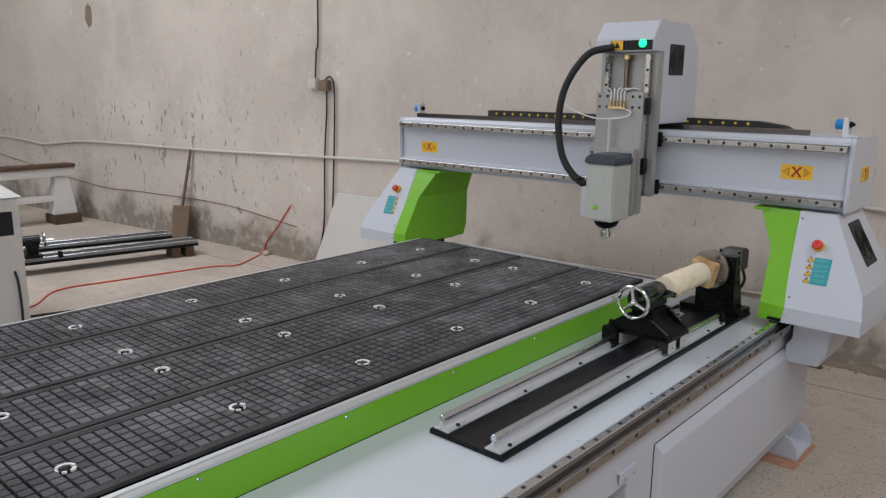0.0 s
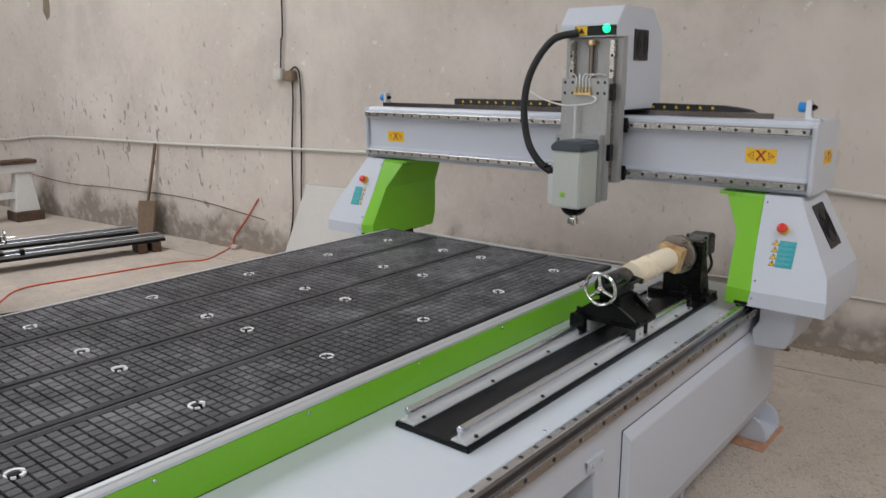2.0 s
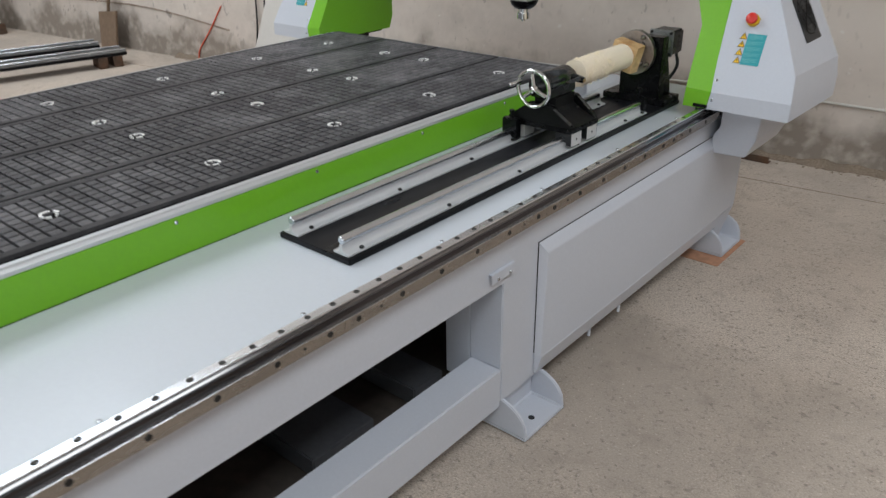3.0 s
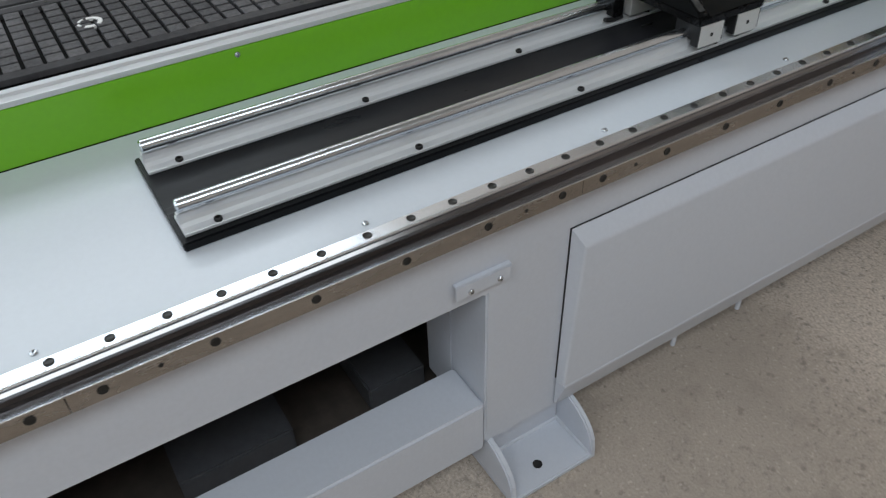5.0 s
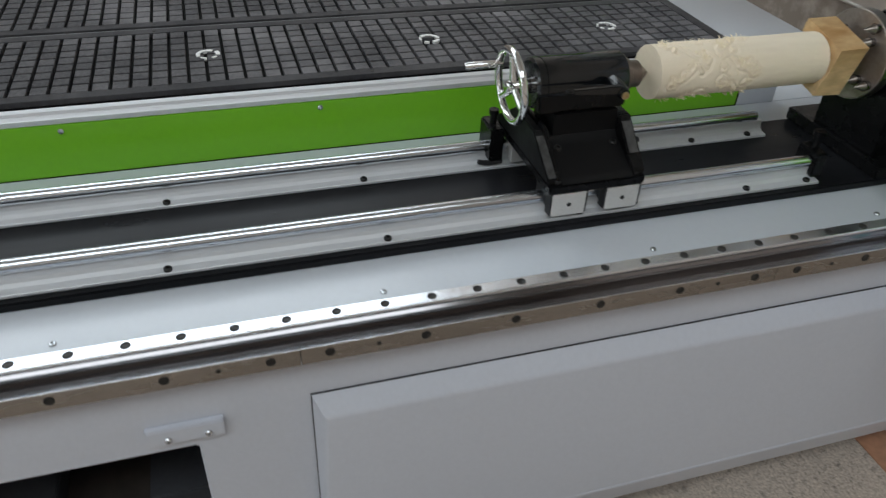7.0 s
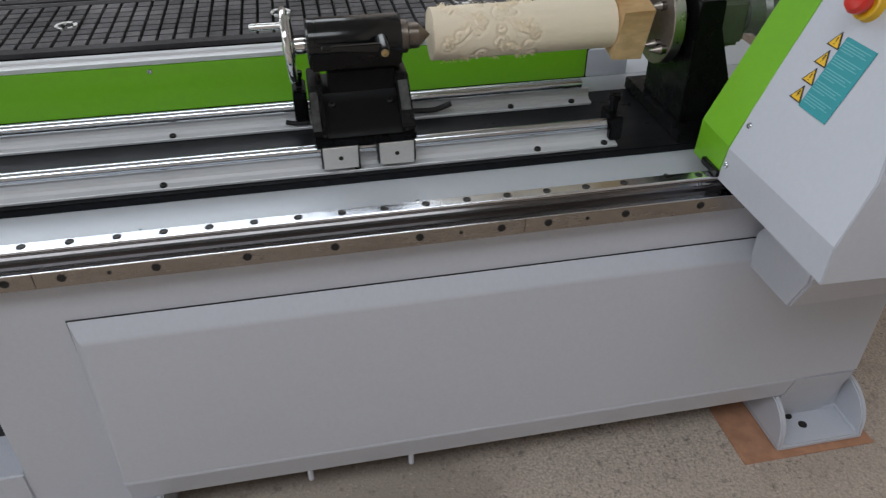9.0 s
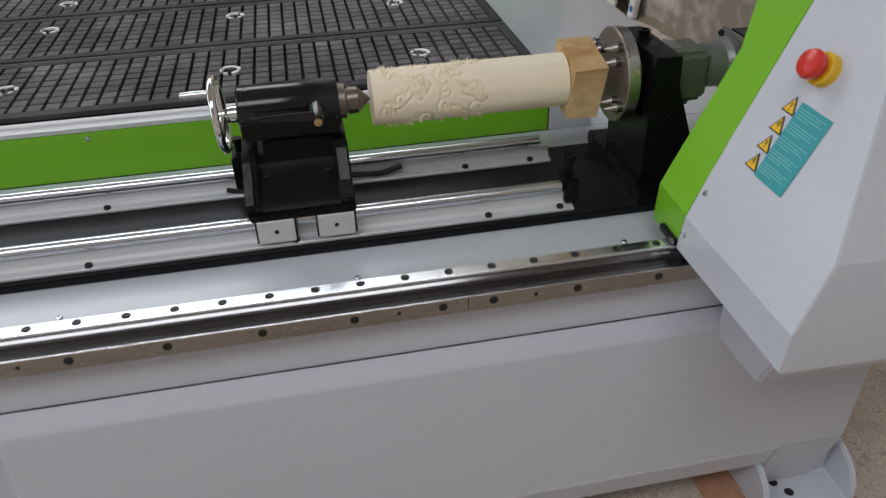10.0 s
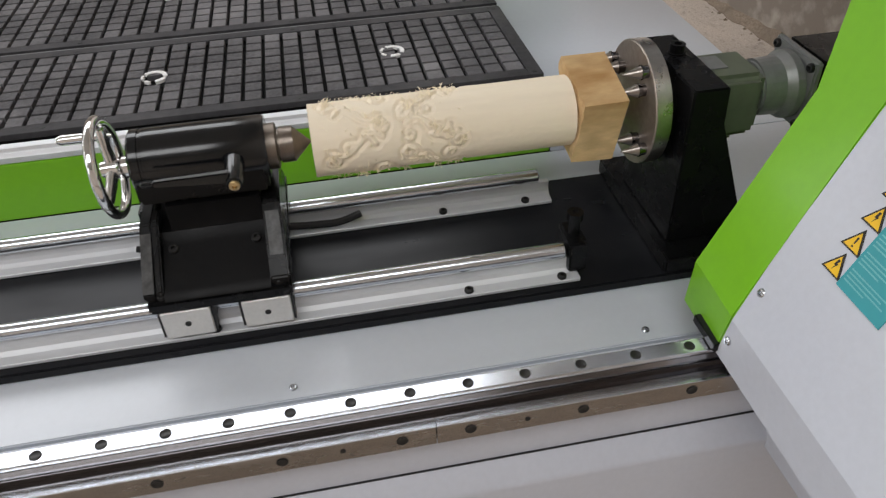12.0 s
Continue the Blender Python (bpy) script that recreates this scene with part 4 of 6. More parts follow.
lathe(b, (AX, -0.318, AZ - 0.004), (0, 1, 0), [(0, 0.006), (0.002, 0.009), (0.012, 0.011), (0.030, 0.013), (0.037, 0.012), (0.037, 0)], 20)
part("hub", b, CHROME, wheel)
for k in range(3):
    a = radians(100 + 120 * k)
    b = bm_new()
    p = (AX + 0.046 * math.cos(a), -0.307, AZ - 0.004 + 0.046 * math.sin(a))
    cyl(b, (AX, -0.304, AZ - 0.004), p, 0.0075, 12, 0.0055)
    part("spoke", b, CHROME, wheel)
b = bm_new()
lathe(b, (AX - 0.045, -0.307, AZ + 0.014), (0, -1, 0.0), [(0, 0.003), (0.008, 0.003), (0.0085, 0.0055), (0.055, 0.0062), (0.060, 0.004), (0.060, 0)], 14)
part("crank_handle", b, CHROME, wheel, "knurled bright crank handle")
b = bm_new()
lathe(b, (-0.250, -0.168, 0.8045), (1, 0, -0.12), [(0, 0.0105), (0.020, 0.0105), (0.036, 0.0088), (0.040, 0.0078), (0.0405, 0)], 20)
hexa(b, [(-0.222, -0.172, 0.799), (-0.214, -0.172, 0.799), (-0.212, -0.248, 0.806), (-0.218, -0.248, 0.806)],
     [(-0.222, -0.172, 0.812), (-0.214, -0.172, 0.812), (-0.212, -0.248, 0.813), (-0.218, -0.248, 0.813)])
lathe(b, (-0.215, -0.248, 0.8095), (0, -1, 0.03), [(0, 0.0042), (0.006, 0.0044), (0.012, 0.0036), (0.014, 0)], 10)
lever = part("clamp_lever", b, GLOSS_BLACK, tail, "black clamping lever", 0.0012)
b = bm_new()
lathe(b, (-0.2100, -0.168, 0.7995), (1, 0, -0.12), [(0, 0.0058), (0.003, 0.0058), (0.0034, 0.0048), (0.0034, 0.0026), (0.001, 0.002), (0.001, 0)], 14)
part("lever_bolt", b, BRASS, lever)
for y in (-0.248, -0.160):
    b = bm_new()
    prism(b, [(-0.232, 0.633), (-0.216, 0.629), (-0.216, 0.638), (-0.194, 0.638), (-0.194, 0.629), (-0.176, 0.629), (-0.176, 0.667), (-0.232, 0.667)], "y", y - 0.027, y + 0.027)
    s = part("slide_block", b, BLOCK, tail, "machined aluminium bearing block", 0.001, 1)
    piece("bolt", RAILBOLT, s, at(-0.1758, y, 0.648, TO_X @ Matrix.Scale(0.6, 4)))
    # thin black plates added to give the block dark ends
    for ye in (y - 0.0298, y + 0.0272):
        b = bm_new()
        prism(b, [(-0.230, 0.635), (-0.217, 0.632), (-0.217, 0.640), (-0.193, 0.640), (-0.193, 0.631), (-0.1775, 0.631), (-0.1775, 0.666), (-0.230, 0.666)], "y", ye, ye + 0.0026)
        part("end_seal", b, BLOCK_END, s, "thin black plate on the end of the block")
    b = bm_new()
    prism(b, [(-0.398, 0.633), (-0.381, 0.629), (-0.381, 0.638), (-0.359, 0.638), (-0.359, 0.629), (-0.342, 0.629), (-0.342, 0.667), (-0.398, 0.667)], "y", y - 0.027, y + 0.027)
    part("slide_block", b, BLOCK, tail, "machined aluminium bearing block", 0.001, 1)
# rail clamp with a lever at the back
b = bm_new()
box(b, -0.400, -0.345, -0.312, -0.2885, 0.632, 0.690)
clamp = part("rail_clamp", b, BLACK, tail, "", 0.003)
b = bm_new()
lathe(b, (-0.372, -0.300, 0.690), (0, 0, 1), [(0, 0.006), (0.016, 0.006), (0.016, 0.008), (0.024, 0.008), (0.024, 0)], 12)
part("clamp_screw", b, BLACK, clamp)
b = bm_new()
tube(b, [(-0.350, -0.158, 0.6400), (-0.350, -0.124, 0.6350), (-0.350, -0.095, 0.6325), (-0.350, -0.066, 0.6325), (-0.350, -0.037, 0.6415)], 0.0050, 8)
part("locking_lever", b, RUBBER, tail)
b = bm_new()
tube(b, [(-0.350, -0.288, 0.630), (-0.350, -0.312, 0.629), (-0.350, -0.329, 0.6325)], 0.0042, 8)
part("locking_lever", b, RUBBER, tail)
for x, y in ((-0.184, -0.268), (-0.184, -0.235), (-0.184, -0.175), (-0.184, -0.142)):
    piece("bolt", CAPBOLT, tail, at(x, y, 0.684))
# cap bolts sunk in the flared foot
for y in (-0.252, -0.161):
    piece("bolt", CAPBOLT, tail, at(-0.2300, y, 0.7125, pose(0, 0, 0, 0, 24, 0)))

# ---- turned workpiece ----
work = thing("turned_wood_blank", "pale wooden cylinder with carved scrolls, clamped on the rotary axis", "wood blank")
R = 0.0415
vs, fs = [], []
NL, NA = 240, 220
ycut0, ycut1 = -0.0845, 0.2180
random.seed(7)


# carved scroll strokes, along (u) and round (v) the blank
strokes = []
for cu, cv, su, sv in ((0.050, 0.010, 1, 1), (0.135, 0.022, 1, -1), (0.048, 0.048, -1, 1), (0.135, 0.064, 1, 1), (0.050, 0.088, 1, -1), (0.135, 0.108, -1, 1),
                       (0.050, 0.130, 1, 1), (0.135, 0.150, 1, -1), (0.050, 0.172, -1, -1), (0.135, 0.192, 1, 1), (0.050, 0.214, 1, 1), (0.135, 0.236, -1, 1)):
    for k in range(60):
        t = -1 + 2 * k / 59
        strokes.append((cu + su * 0.029 * t, cv + sv * 0.012 * math.sin(2.4 * t)))
    for k in range(40):
        a = k / 39 * 2 * math.pi * 1.3
        r = 0.0100 * (1 - k / 50)
        strokes.append((cu + su * (0.029 - r * math.sin(a) * 0.9), cv + sv * (0.0078 + 0.0100 - r * math.cos(a))))
        strokes.append((cu - su * (0.029 - r * math.sin(a) * 0.9), cv - sv * (0.0078 + 0.0100 - r * math.cos(a))))
    for q in (-0.45, 0.1, 0.6):
        for k in range(14):
            t = k / 13
            strokes.append((cu + su * (0.022 * q + 0.007 * t), cv + sv * (0.010 * math.sin(2.4 * q) + 0.010 * t * (1 if q < 0.3 else -1))))
for k in range(18):
    cu, cv, r0 = random.choice((0.046, 0.134)) + random.gauss(0, 0.017), random.uniform(0, 2 * math.pi * R), random.uniform(0.003, 0.007)
    a0, sg = random.uniform(0, 6.28), random.choice((-1, 1))
    for q in range(26):
        a = a0 + sg * q / 25 * 4.6
        rr = r0 * (1 - 0.5 * q / 25)
        strokes.append((cu + rr * math.cos(a), cv + rr * math.sin(a)))
strokes = np.array(strokes)
uu = np.linspace(0, ycut1 - ycut0, NL + 1)
vv = np.linspace(0, 2 * math.pi * R, NA, endpoint=False)
gu, gv = np.meshgrid(uu, vv, indexing="ij")
near = np.full(gu.shape, 1.0)
for su, sv in strokes:
    dv = np.abs(gv - sv)
    dv = np.minimum(dv, 2 * math.pi * R - dv)
    near = np.minimum(near, np.hypot(gu - su, dv))
field = np.clip((0.0090 - near) / 0.0050, 0, 1)
raised = np.clip((0.0036 - near) / 0.0022, 0, 1)
relief = -0.0018 * field * field * (3 - 2 * field) + 0.0025 * raised * raised * (3 - 2 * raised)
for i in range(NL + 1):
    for j in range(NA):
        a = 2 * math.pi * j / NA
        u, v = uu[i], vv[j]
        rough = noise.noise(Vector((u * 160, v * 160, 1.0))) * 0.00025 + noise.noise(Vector((u * 30, v * 30, 4.0))) * 0.0003
        rr = R + rough + relief[i, j] + field[i, j] * 0.0010 * noise.noise(Vector((u * 260, v * 260, 7.0)))
        vs.append((AX + rr * math.cos(a), ycut0 + u, AZ + rr * math.sin(a)))
for i in range(NL):
    for j in range(NA):
        fs.append((i * NA + j, i * NA + (j + 1) % NA, (i + 1) * NA + (j + 1) % NA, (i + 1) * NA + j))
fs.append(tuple(range(NA)))
fs.append(tuple(NL * NA + j for j in reversed(range(NA))))
me = bpy.data.meshes.new("carved_cylinder")
me.from_pydata(vs, [], fs)
for p in me.polygons:
    p.use_smooth = len(p.vertices) == 4
me.materials.append(WOOD)
ob = new("carved_cylinder", me)
ob.parent = work
tagged(ob, "pale turned wood with shallow carved scrolls")
b = bm_new()
box(b, -0.045, 0.045, 0.2185, 0.2705, -0.045, 0.045)
for v in b.verts:
    v.co += Vector((random.gauss(0, 0.0008), random.gauss(0, 0.0012), random.gauss(0, 0.0008)))
bmesh.ops.subdivide_edges(b, edges=b.edges[:], cuts=9, use_grid_fill=True)
for v in b.verts:
    d = noise.noise(v.co * 55) * 0.0012 + noise.noise(v.co * 190) * 0.0005
    if v.co.y < 0.2200:
        v.co.y += 0.003 * noise.noise(Vector((v.co.x * 80, 3.1, v.co.z * 80)))
    v.co += v.co.normalized().cross(Vector((0, 1, 0))).cross(Vector((0, 1, 0))) * d
me = finish("square_end", b, WOOD_RAW, 0.0)
piece("square_end", me, work, Matrix.Translation((AX, 0, AZ)) @ pose(0, 0, 0, 0, 14, 0), "sawn orange-brown square end of the blank")
# curls and fibres left on the carved part
b = bm_new()
for k in range(420):
    su, sv = strokes[random.randrange(len(strokes))]
    u, a = max(0.002, su + random.gauss(0, 0.0025)), (sv + random.gauss(0, 0.0025)) / R
    p = Vector((AX + (R + 0.0003) * math.cos(a), ycut0 + u, AZ + (R + 0.0003) * math.sin(a)))
    n = Vector((math.cos(a), random.uniform(-0.9, 0.9), math.sin(a))).normalized()
    t = Vector((-math.sin(a), random.uniform(-1, 1), math.cos(a))).normalized()
    L = random.choice((random.uniform(0.0012, 0.0035), random.uniform(0.002, 0.0075)))
    tube(b, [p, p + n * L * 0.6 + t * L * 0.3, p + n * L * 0.8 + t * L], random.uniform(0.0002, 0.0006), 4, 2)
for k in range(45):
    su, sv = strokes[random.randrange(len(strokes))]
    for q in range(9):
        u, a = max(0.002, su + random.gauss(0, 0.0018)), (sv + random.gauss(0, 0.0018)) / R
        p = Vector((AX + (R - 0.0004) * math.cos(a), ycut0 + u, AZ + (R - 0.0004) * math.sin(a)))
        n = Vector((math.cos(a), random.uniform(-0.8, 0.8), math.sin(a))).normalized()
        t = Vector((-math.sin(a), random.uniform(-1, 1), math.cos(a))).normalized()
        L = random.uniform(0.003, 0.0085)
        tube(b, [p, p + n * L * 0.6 + t * L * 0.25, p + n * L * 0.75 + t * L * 0.7], random.uniform(0.00025, 0.0006), 4, 2)
for k in range(200):
    u, a = random.choice((random.uniform(0.008, 0.085), random.uniform(0.095, 0.172))), random.uniform(0, 2 * math.pi)
    p = Vector((AX + (R - 0.0003) * math.cos(a), ycut0 + u, AZ + (R - 0.0003) * math.sin(a)))
    n = Vector((math.cos(a), random.uniform(-0.8, 0.8), math.sin(a))).normalized()
    t = Vector((-math.sin(a) * random.choice((-1, 1)), random.uniform(-1, 1), math.cos(a) * random.choice((-1, 1)))).normalized()
    L = random.uniform(0.0015, 0.006)
    tube(b, [p, p + n * L * 0.5 + t * L * 0.4, p + n * L * 0.6 + t * L], random.uniform(0.00025, 0.0007), 4, 2)
tagged(part("wood_fibre", b, FIBRE, work, "loose pale wood fibres"), kind="stuff")

# ---- headstock ----
head = thing("headstock", "black headstock with spiked steel faceplate and stepper motor", "headstock")
b = bm_new()
lathe(b, (AX, 0.299, AZ), (0, 1, 0), [(0, 0.0725), (0.001, 0.0735), (0.019, 0.0735), (0.020, 0.0725), (0.020, 0.03), (0.0305, 0.03), (0.0305, 0)], 56)
disc = part("faceplate", b, DISC, head, "turned steel faceplate disc")
b = bm_new()
lathe(b, (AX, 0.299, AZ), (0, 1, 0), [(0.0012, 0.0732), (0.0012, 0.0742), (0.0188, 0.0742), (0.0188, 0.0732)], 56)
part("rim", b, RIM, disc, "bright turned rim of the disc")
for k in range(4):
    for rr in (0.045, 0.064):
        a = radians(45 + 90 * k + (14 if rr > 0.05 else 0))
        b = bm_new()
        lathe(b, (AX + rr * math.cos(a), 0.300, AZ + rr * math.sin(a)), (0, -1, 0), [(0.0102, 0.0080), (0.031, 0.0004), (0.031, 0)], 12)
        part("spike", b, SPIKE, disc, "pointed oily steel spike")
        b = bm_new()
        lathe(b, (AX + rr * math.cos(a), 0.2995, AZ + rr * math.sin(a)), (0, -1, 0), [(0, 0.0075), (0.007, 0.0075), (0.0075, 0.0088), (0.0095, 0.0088), (0.0095, 0)], 12)
        part("spike_socket", b, RACEWAY, disc, "dark oiled socket")
b = bm_new()
prism(b, [(0.330, 0.640), (0.330, 0.846), (0.372, 0.846), (0.374, 0.80), (0.418, 0.680), (0.430, 0.640)], "x", -0.352, -0.203)
box(b, -0.408, -0.1715, 0.318, 0.438, 0.6168, 0.6395)
part("housing", b, BLACK, head, "black painted steel bearing housing", 0.0018)
b = bm_new()
lathe(b, (-0.300, 0.352, 0.846), (0, 0, 1), [(0, 0.011), (0.002, 0.011), (0.002, 0.009), (0.012, 0.009), (0.012, 0.005), (0.007, 0.0045), (0.007, 0)], 18)
part("cap_bolt", b, BLACK, head)
b = bm_new()
box(b, AX - 0.038, AX + 0.038, 0.3745, 0.452, AZ - 0.046, AZ + 0.036)
box(b, AX - 0.026, AX + 0.026, 0.384, 0.440, AZ - 0.058, AZ - 0.040)
gear = part("gearbox", b, GREENGREY, head, "green-grey cast gearbox", 0.010, 3)
b = bm_new()
box(b, AX - 0.022, AX + 0.012, 0.384, 0.412, AZ + 0.0362, AZ + 0.0375)
part("type_plate", b, MOTOR_GREY, gear, "", 0.0004, 1)
b = bm_new()
lathe(b, (AX, 0.4525, AZ), (0, 1, 0), [(0, 0.035), (0.030, 0.036), (0.040, 0.042), (0.052, 0.042), (0.052, 0)], 28)
box(b, AX - 0.046, AX + 0.046, 0.5045, 0.514, AZ - 0.046, AZ + 0.046)
flange = part("motor_flange", b, MOTOR_GREY, head, "grey square motor flange", 0.003)
for sx in (-1, 1):
    for sz in (-1, 1):
        piece("bolt", CAPBOLT, flange, at(AX + sx * 0.037, 0.504, AZ + sz * 0.037, TO_NY))
b = bm_new()
box(b, AX - 0.043, AX + 0.043, 0.5145, 0.60, AZ - 0.043, AZ + 0.043)
part("stepper_motor", b, BLACK, head, "square black stepper motor", 0.006)
b = bm_new()
tube(b, [(AX + 0.03, 0.58, AZ - 0.043), (AX + 0.04, 0.58, AZ - 0.09), (AX + 0.02, 0.56, AZ - 0.14), (AX + 0.01, 0.50, 0.625)], 0.006, 8)
part("motor_cable", b, RUBBER, head)

# ---- gantry ----
gantry = thing("gantry", "grey-white gantry bridge with lime-green leg covers", "gantry")
BX0, BX1 = -2.14, 0.12
b = bm_new()
# hollow-fronted beam, raised lips for the rails
prism(b, [(0.490, 1.048), (0.484, 1.050), (0.484, 1.086), (0.498, 1.092), (0.498, 1.238), (0.484, 1.244), (0.484, 1.284), (0.500, 1.300), (0.790, 1.300), (0.800, 1.290), (0.800, 1.035), (0.500, 1.035)], "x", BX0 + 0.018, BX1 - 0.018)
beam = part("beam", b, PAINT, gantry, "long grey-white steel bridge beam", 0.003)
for x0, x1 in ((BX0, BX0 + 0.0175), (BX1 - 0.0175, BX1)):
    b = bm_new()
    prism(b, [(0.478, 1.040), (0.478, 1.285), (0.493, 1.300), (0.795, 1.300), (0.805, 1.290), (0.805, 1.032), (0.486, 1.032)], "x", x0, x1)
    part("end_cap", b, PAINT, beam, "", 0.004)
for z in (1.068, 1.264):
    b = bm_new()
    h = 0.0125
    prism(b, [(0.4835, z - h), (0.4835, z + h), (0.474, z + h), (0.470, z + h - 0.003), (0.464, z + h - 0.003), (0.460, z + h), (0.455, z + h), (0.453, z + h - 0.002), (0.453, z - h + 0.002), (0.455, z - h), (0.460, z - h), (0.464, z - h + 0.003), (0.470, z - h + 0.003), (0.474, z - h)], "x", BX0 + 0.03, BX1 - 0.02)
    rail = part("linear_rail", b, STEEL_X, gantry, "bright ground steel guide rail with bolt holes", 0.0004, 1)
    x = 0.082
    while x > BX0 + 0.04:
        piece("bolt", RAILBOLT, rail, at(x, 0.4529, z, TO_NY))
        x -= 0.06
b = bm_new()
box(b, BX0 + 0.06, BX1 - 0.18, 0.56, 0.575, 1.3005, 1.322)
part("rack_bar", b, RACEWAY, gantry, "dark steel rack along the beam top", 0.001)
b = bm_new()
prism(b, [(-0.62, 1.302), (-0.20, 1.302), (-0.175, 1.312), (-0.20, 1.326), (-0.30, 1.340), (-0.62, 1.345), (-1.7, 1.345), (-1.7, 1.302)], "y", 0.70, 0.765)
chain = part("cable_chain", b, RUBBER, gantry, "black plastic cable chain with yellow pins", 0.003)
for k in range(26):
    b = bm_new()
    x = -0.34 - 0.052 * k
    cyl(b, (x, 0.7005, 1.330), (x, 0.697, 1.330), 0.006, 10)
    part("chain_pin", b, YELLOW, chain)


def sticker(parent, m, text):
    """A yellow axis sign with a letter between two outlined arrows; it looks along +z of m."""
    b = bm_new()
    box(b, -0.056, 0.056, -0.027, 0.027, -0.0008, 0.0008)
    s = part("axis_sign", b, STICKER, parent, "yellow sign with a dark red axis letter", 0.0)
    s.matrix_basis = m
    letter(text, 0.050, INK_RED, s, at(0, 0, 0.001))
    for px, py in ((-0.0125, 0.0165), (0.0125, 0.0165), (-0.0125, -0.0165), (0.0125, -0.0165)) if text == "X" else ((-0.0125, 0.0165), (0.0125, 0.0165), (0, -0.0165)):
        b = bm_new()
        box(b, px - 0.006, px + 0.006, py - 0.0014, py + 0.0014, 0.0009, 0.0014)
        part("serif", b, INK_RED, s)
    for sx in (-1, 1):
        b = bm_new()
        o, i = [(sx * 0.050, 0), (sx * 0.026, 0.016), (sx * 0.026, -0.016)], [(sx * 0.0455, 0), (sx * 0.0282, 0.0118), (sx * 0.0282, -0.0118)]
        vo, vi = [[b.verts.new((p[0], p[1], 0.0011)) for p in q] for q in (o, i)]
        for k in range(3):
            b.faces.new((vo[k], vo[(k + 1) % 3], vi[(k + 1) % 3], vi[k]))
        box(b, sx * 0.034 - 0.005, sx * 0.034 + 0.005, -0.001, 0.001, 0.0009, 0.0012)
        if sx > 0:
            box(b, sx * 0.034 - 0.001, sx * 0.034 + 0.001, -0.005, 0.005, 0.0009, 0.0012)
        part("arrow_mark", b, INK_RED, s)


sticker(gantry, at(-0.072, 0.4972, 1.168, TO_NY), "X")
sticker(gantry, at(-1.930, 0.4972, 1.150, TO_NY), "X")
sticker(gantry, at(BX1 + 0.001, 0.665, 1.165, pose(0, 0, 0, 90, 0, 90)), "Y")
for x in (0.045, -2.10):
    b = bm_new()
    prism(b, [(x, 1.3005), (x + 0.055, 1.3005), (x + 0.055, 1.306), (x + 0.022, 1.310), (x + 0.018, 1.372), (x, 1.372)], "y", 0.585, 0.625)
    br = part("sensor_bracket", b, ALU, gantry, "", 0.002)
    b = bm_new()
    lathe(b, (x - 0.001, 0.604, 1.346), (-1, 0, 0), [(0, 0.015), (0.006, 0.019), (0.024, 0.019), (0.028, 0.014), (0.030, 0)], 22)
    part("sensor", b, BLUE, br, "blue plastic limit sensor")
    b = bm_new()
    lathe(b, (x + 0.0185, 0.604, 1.346), (1, 0, 0), [(0, 0.012), (0.010, 0.011), (0.012, 0.006), (0.018, 0.006), (0.018, 0)], 14)
    part("sensor_nut", b, BLACK, br)


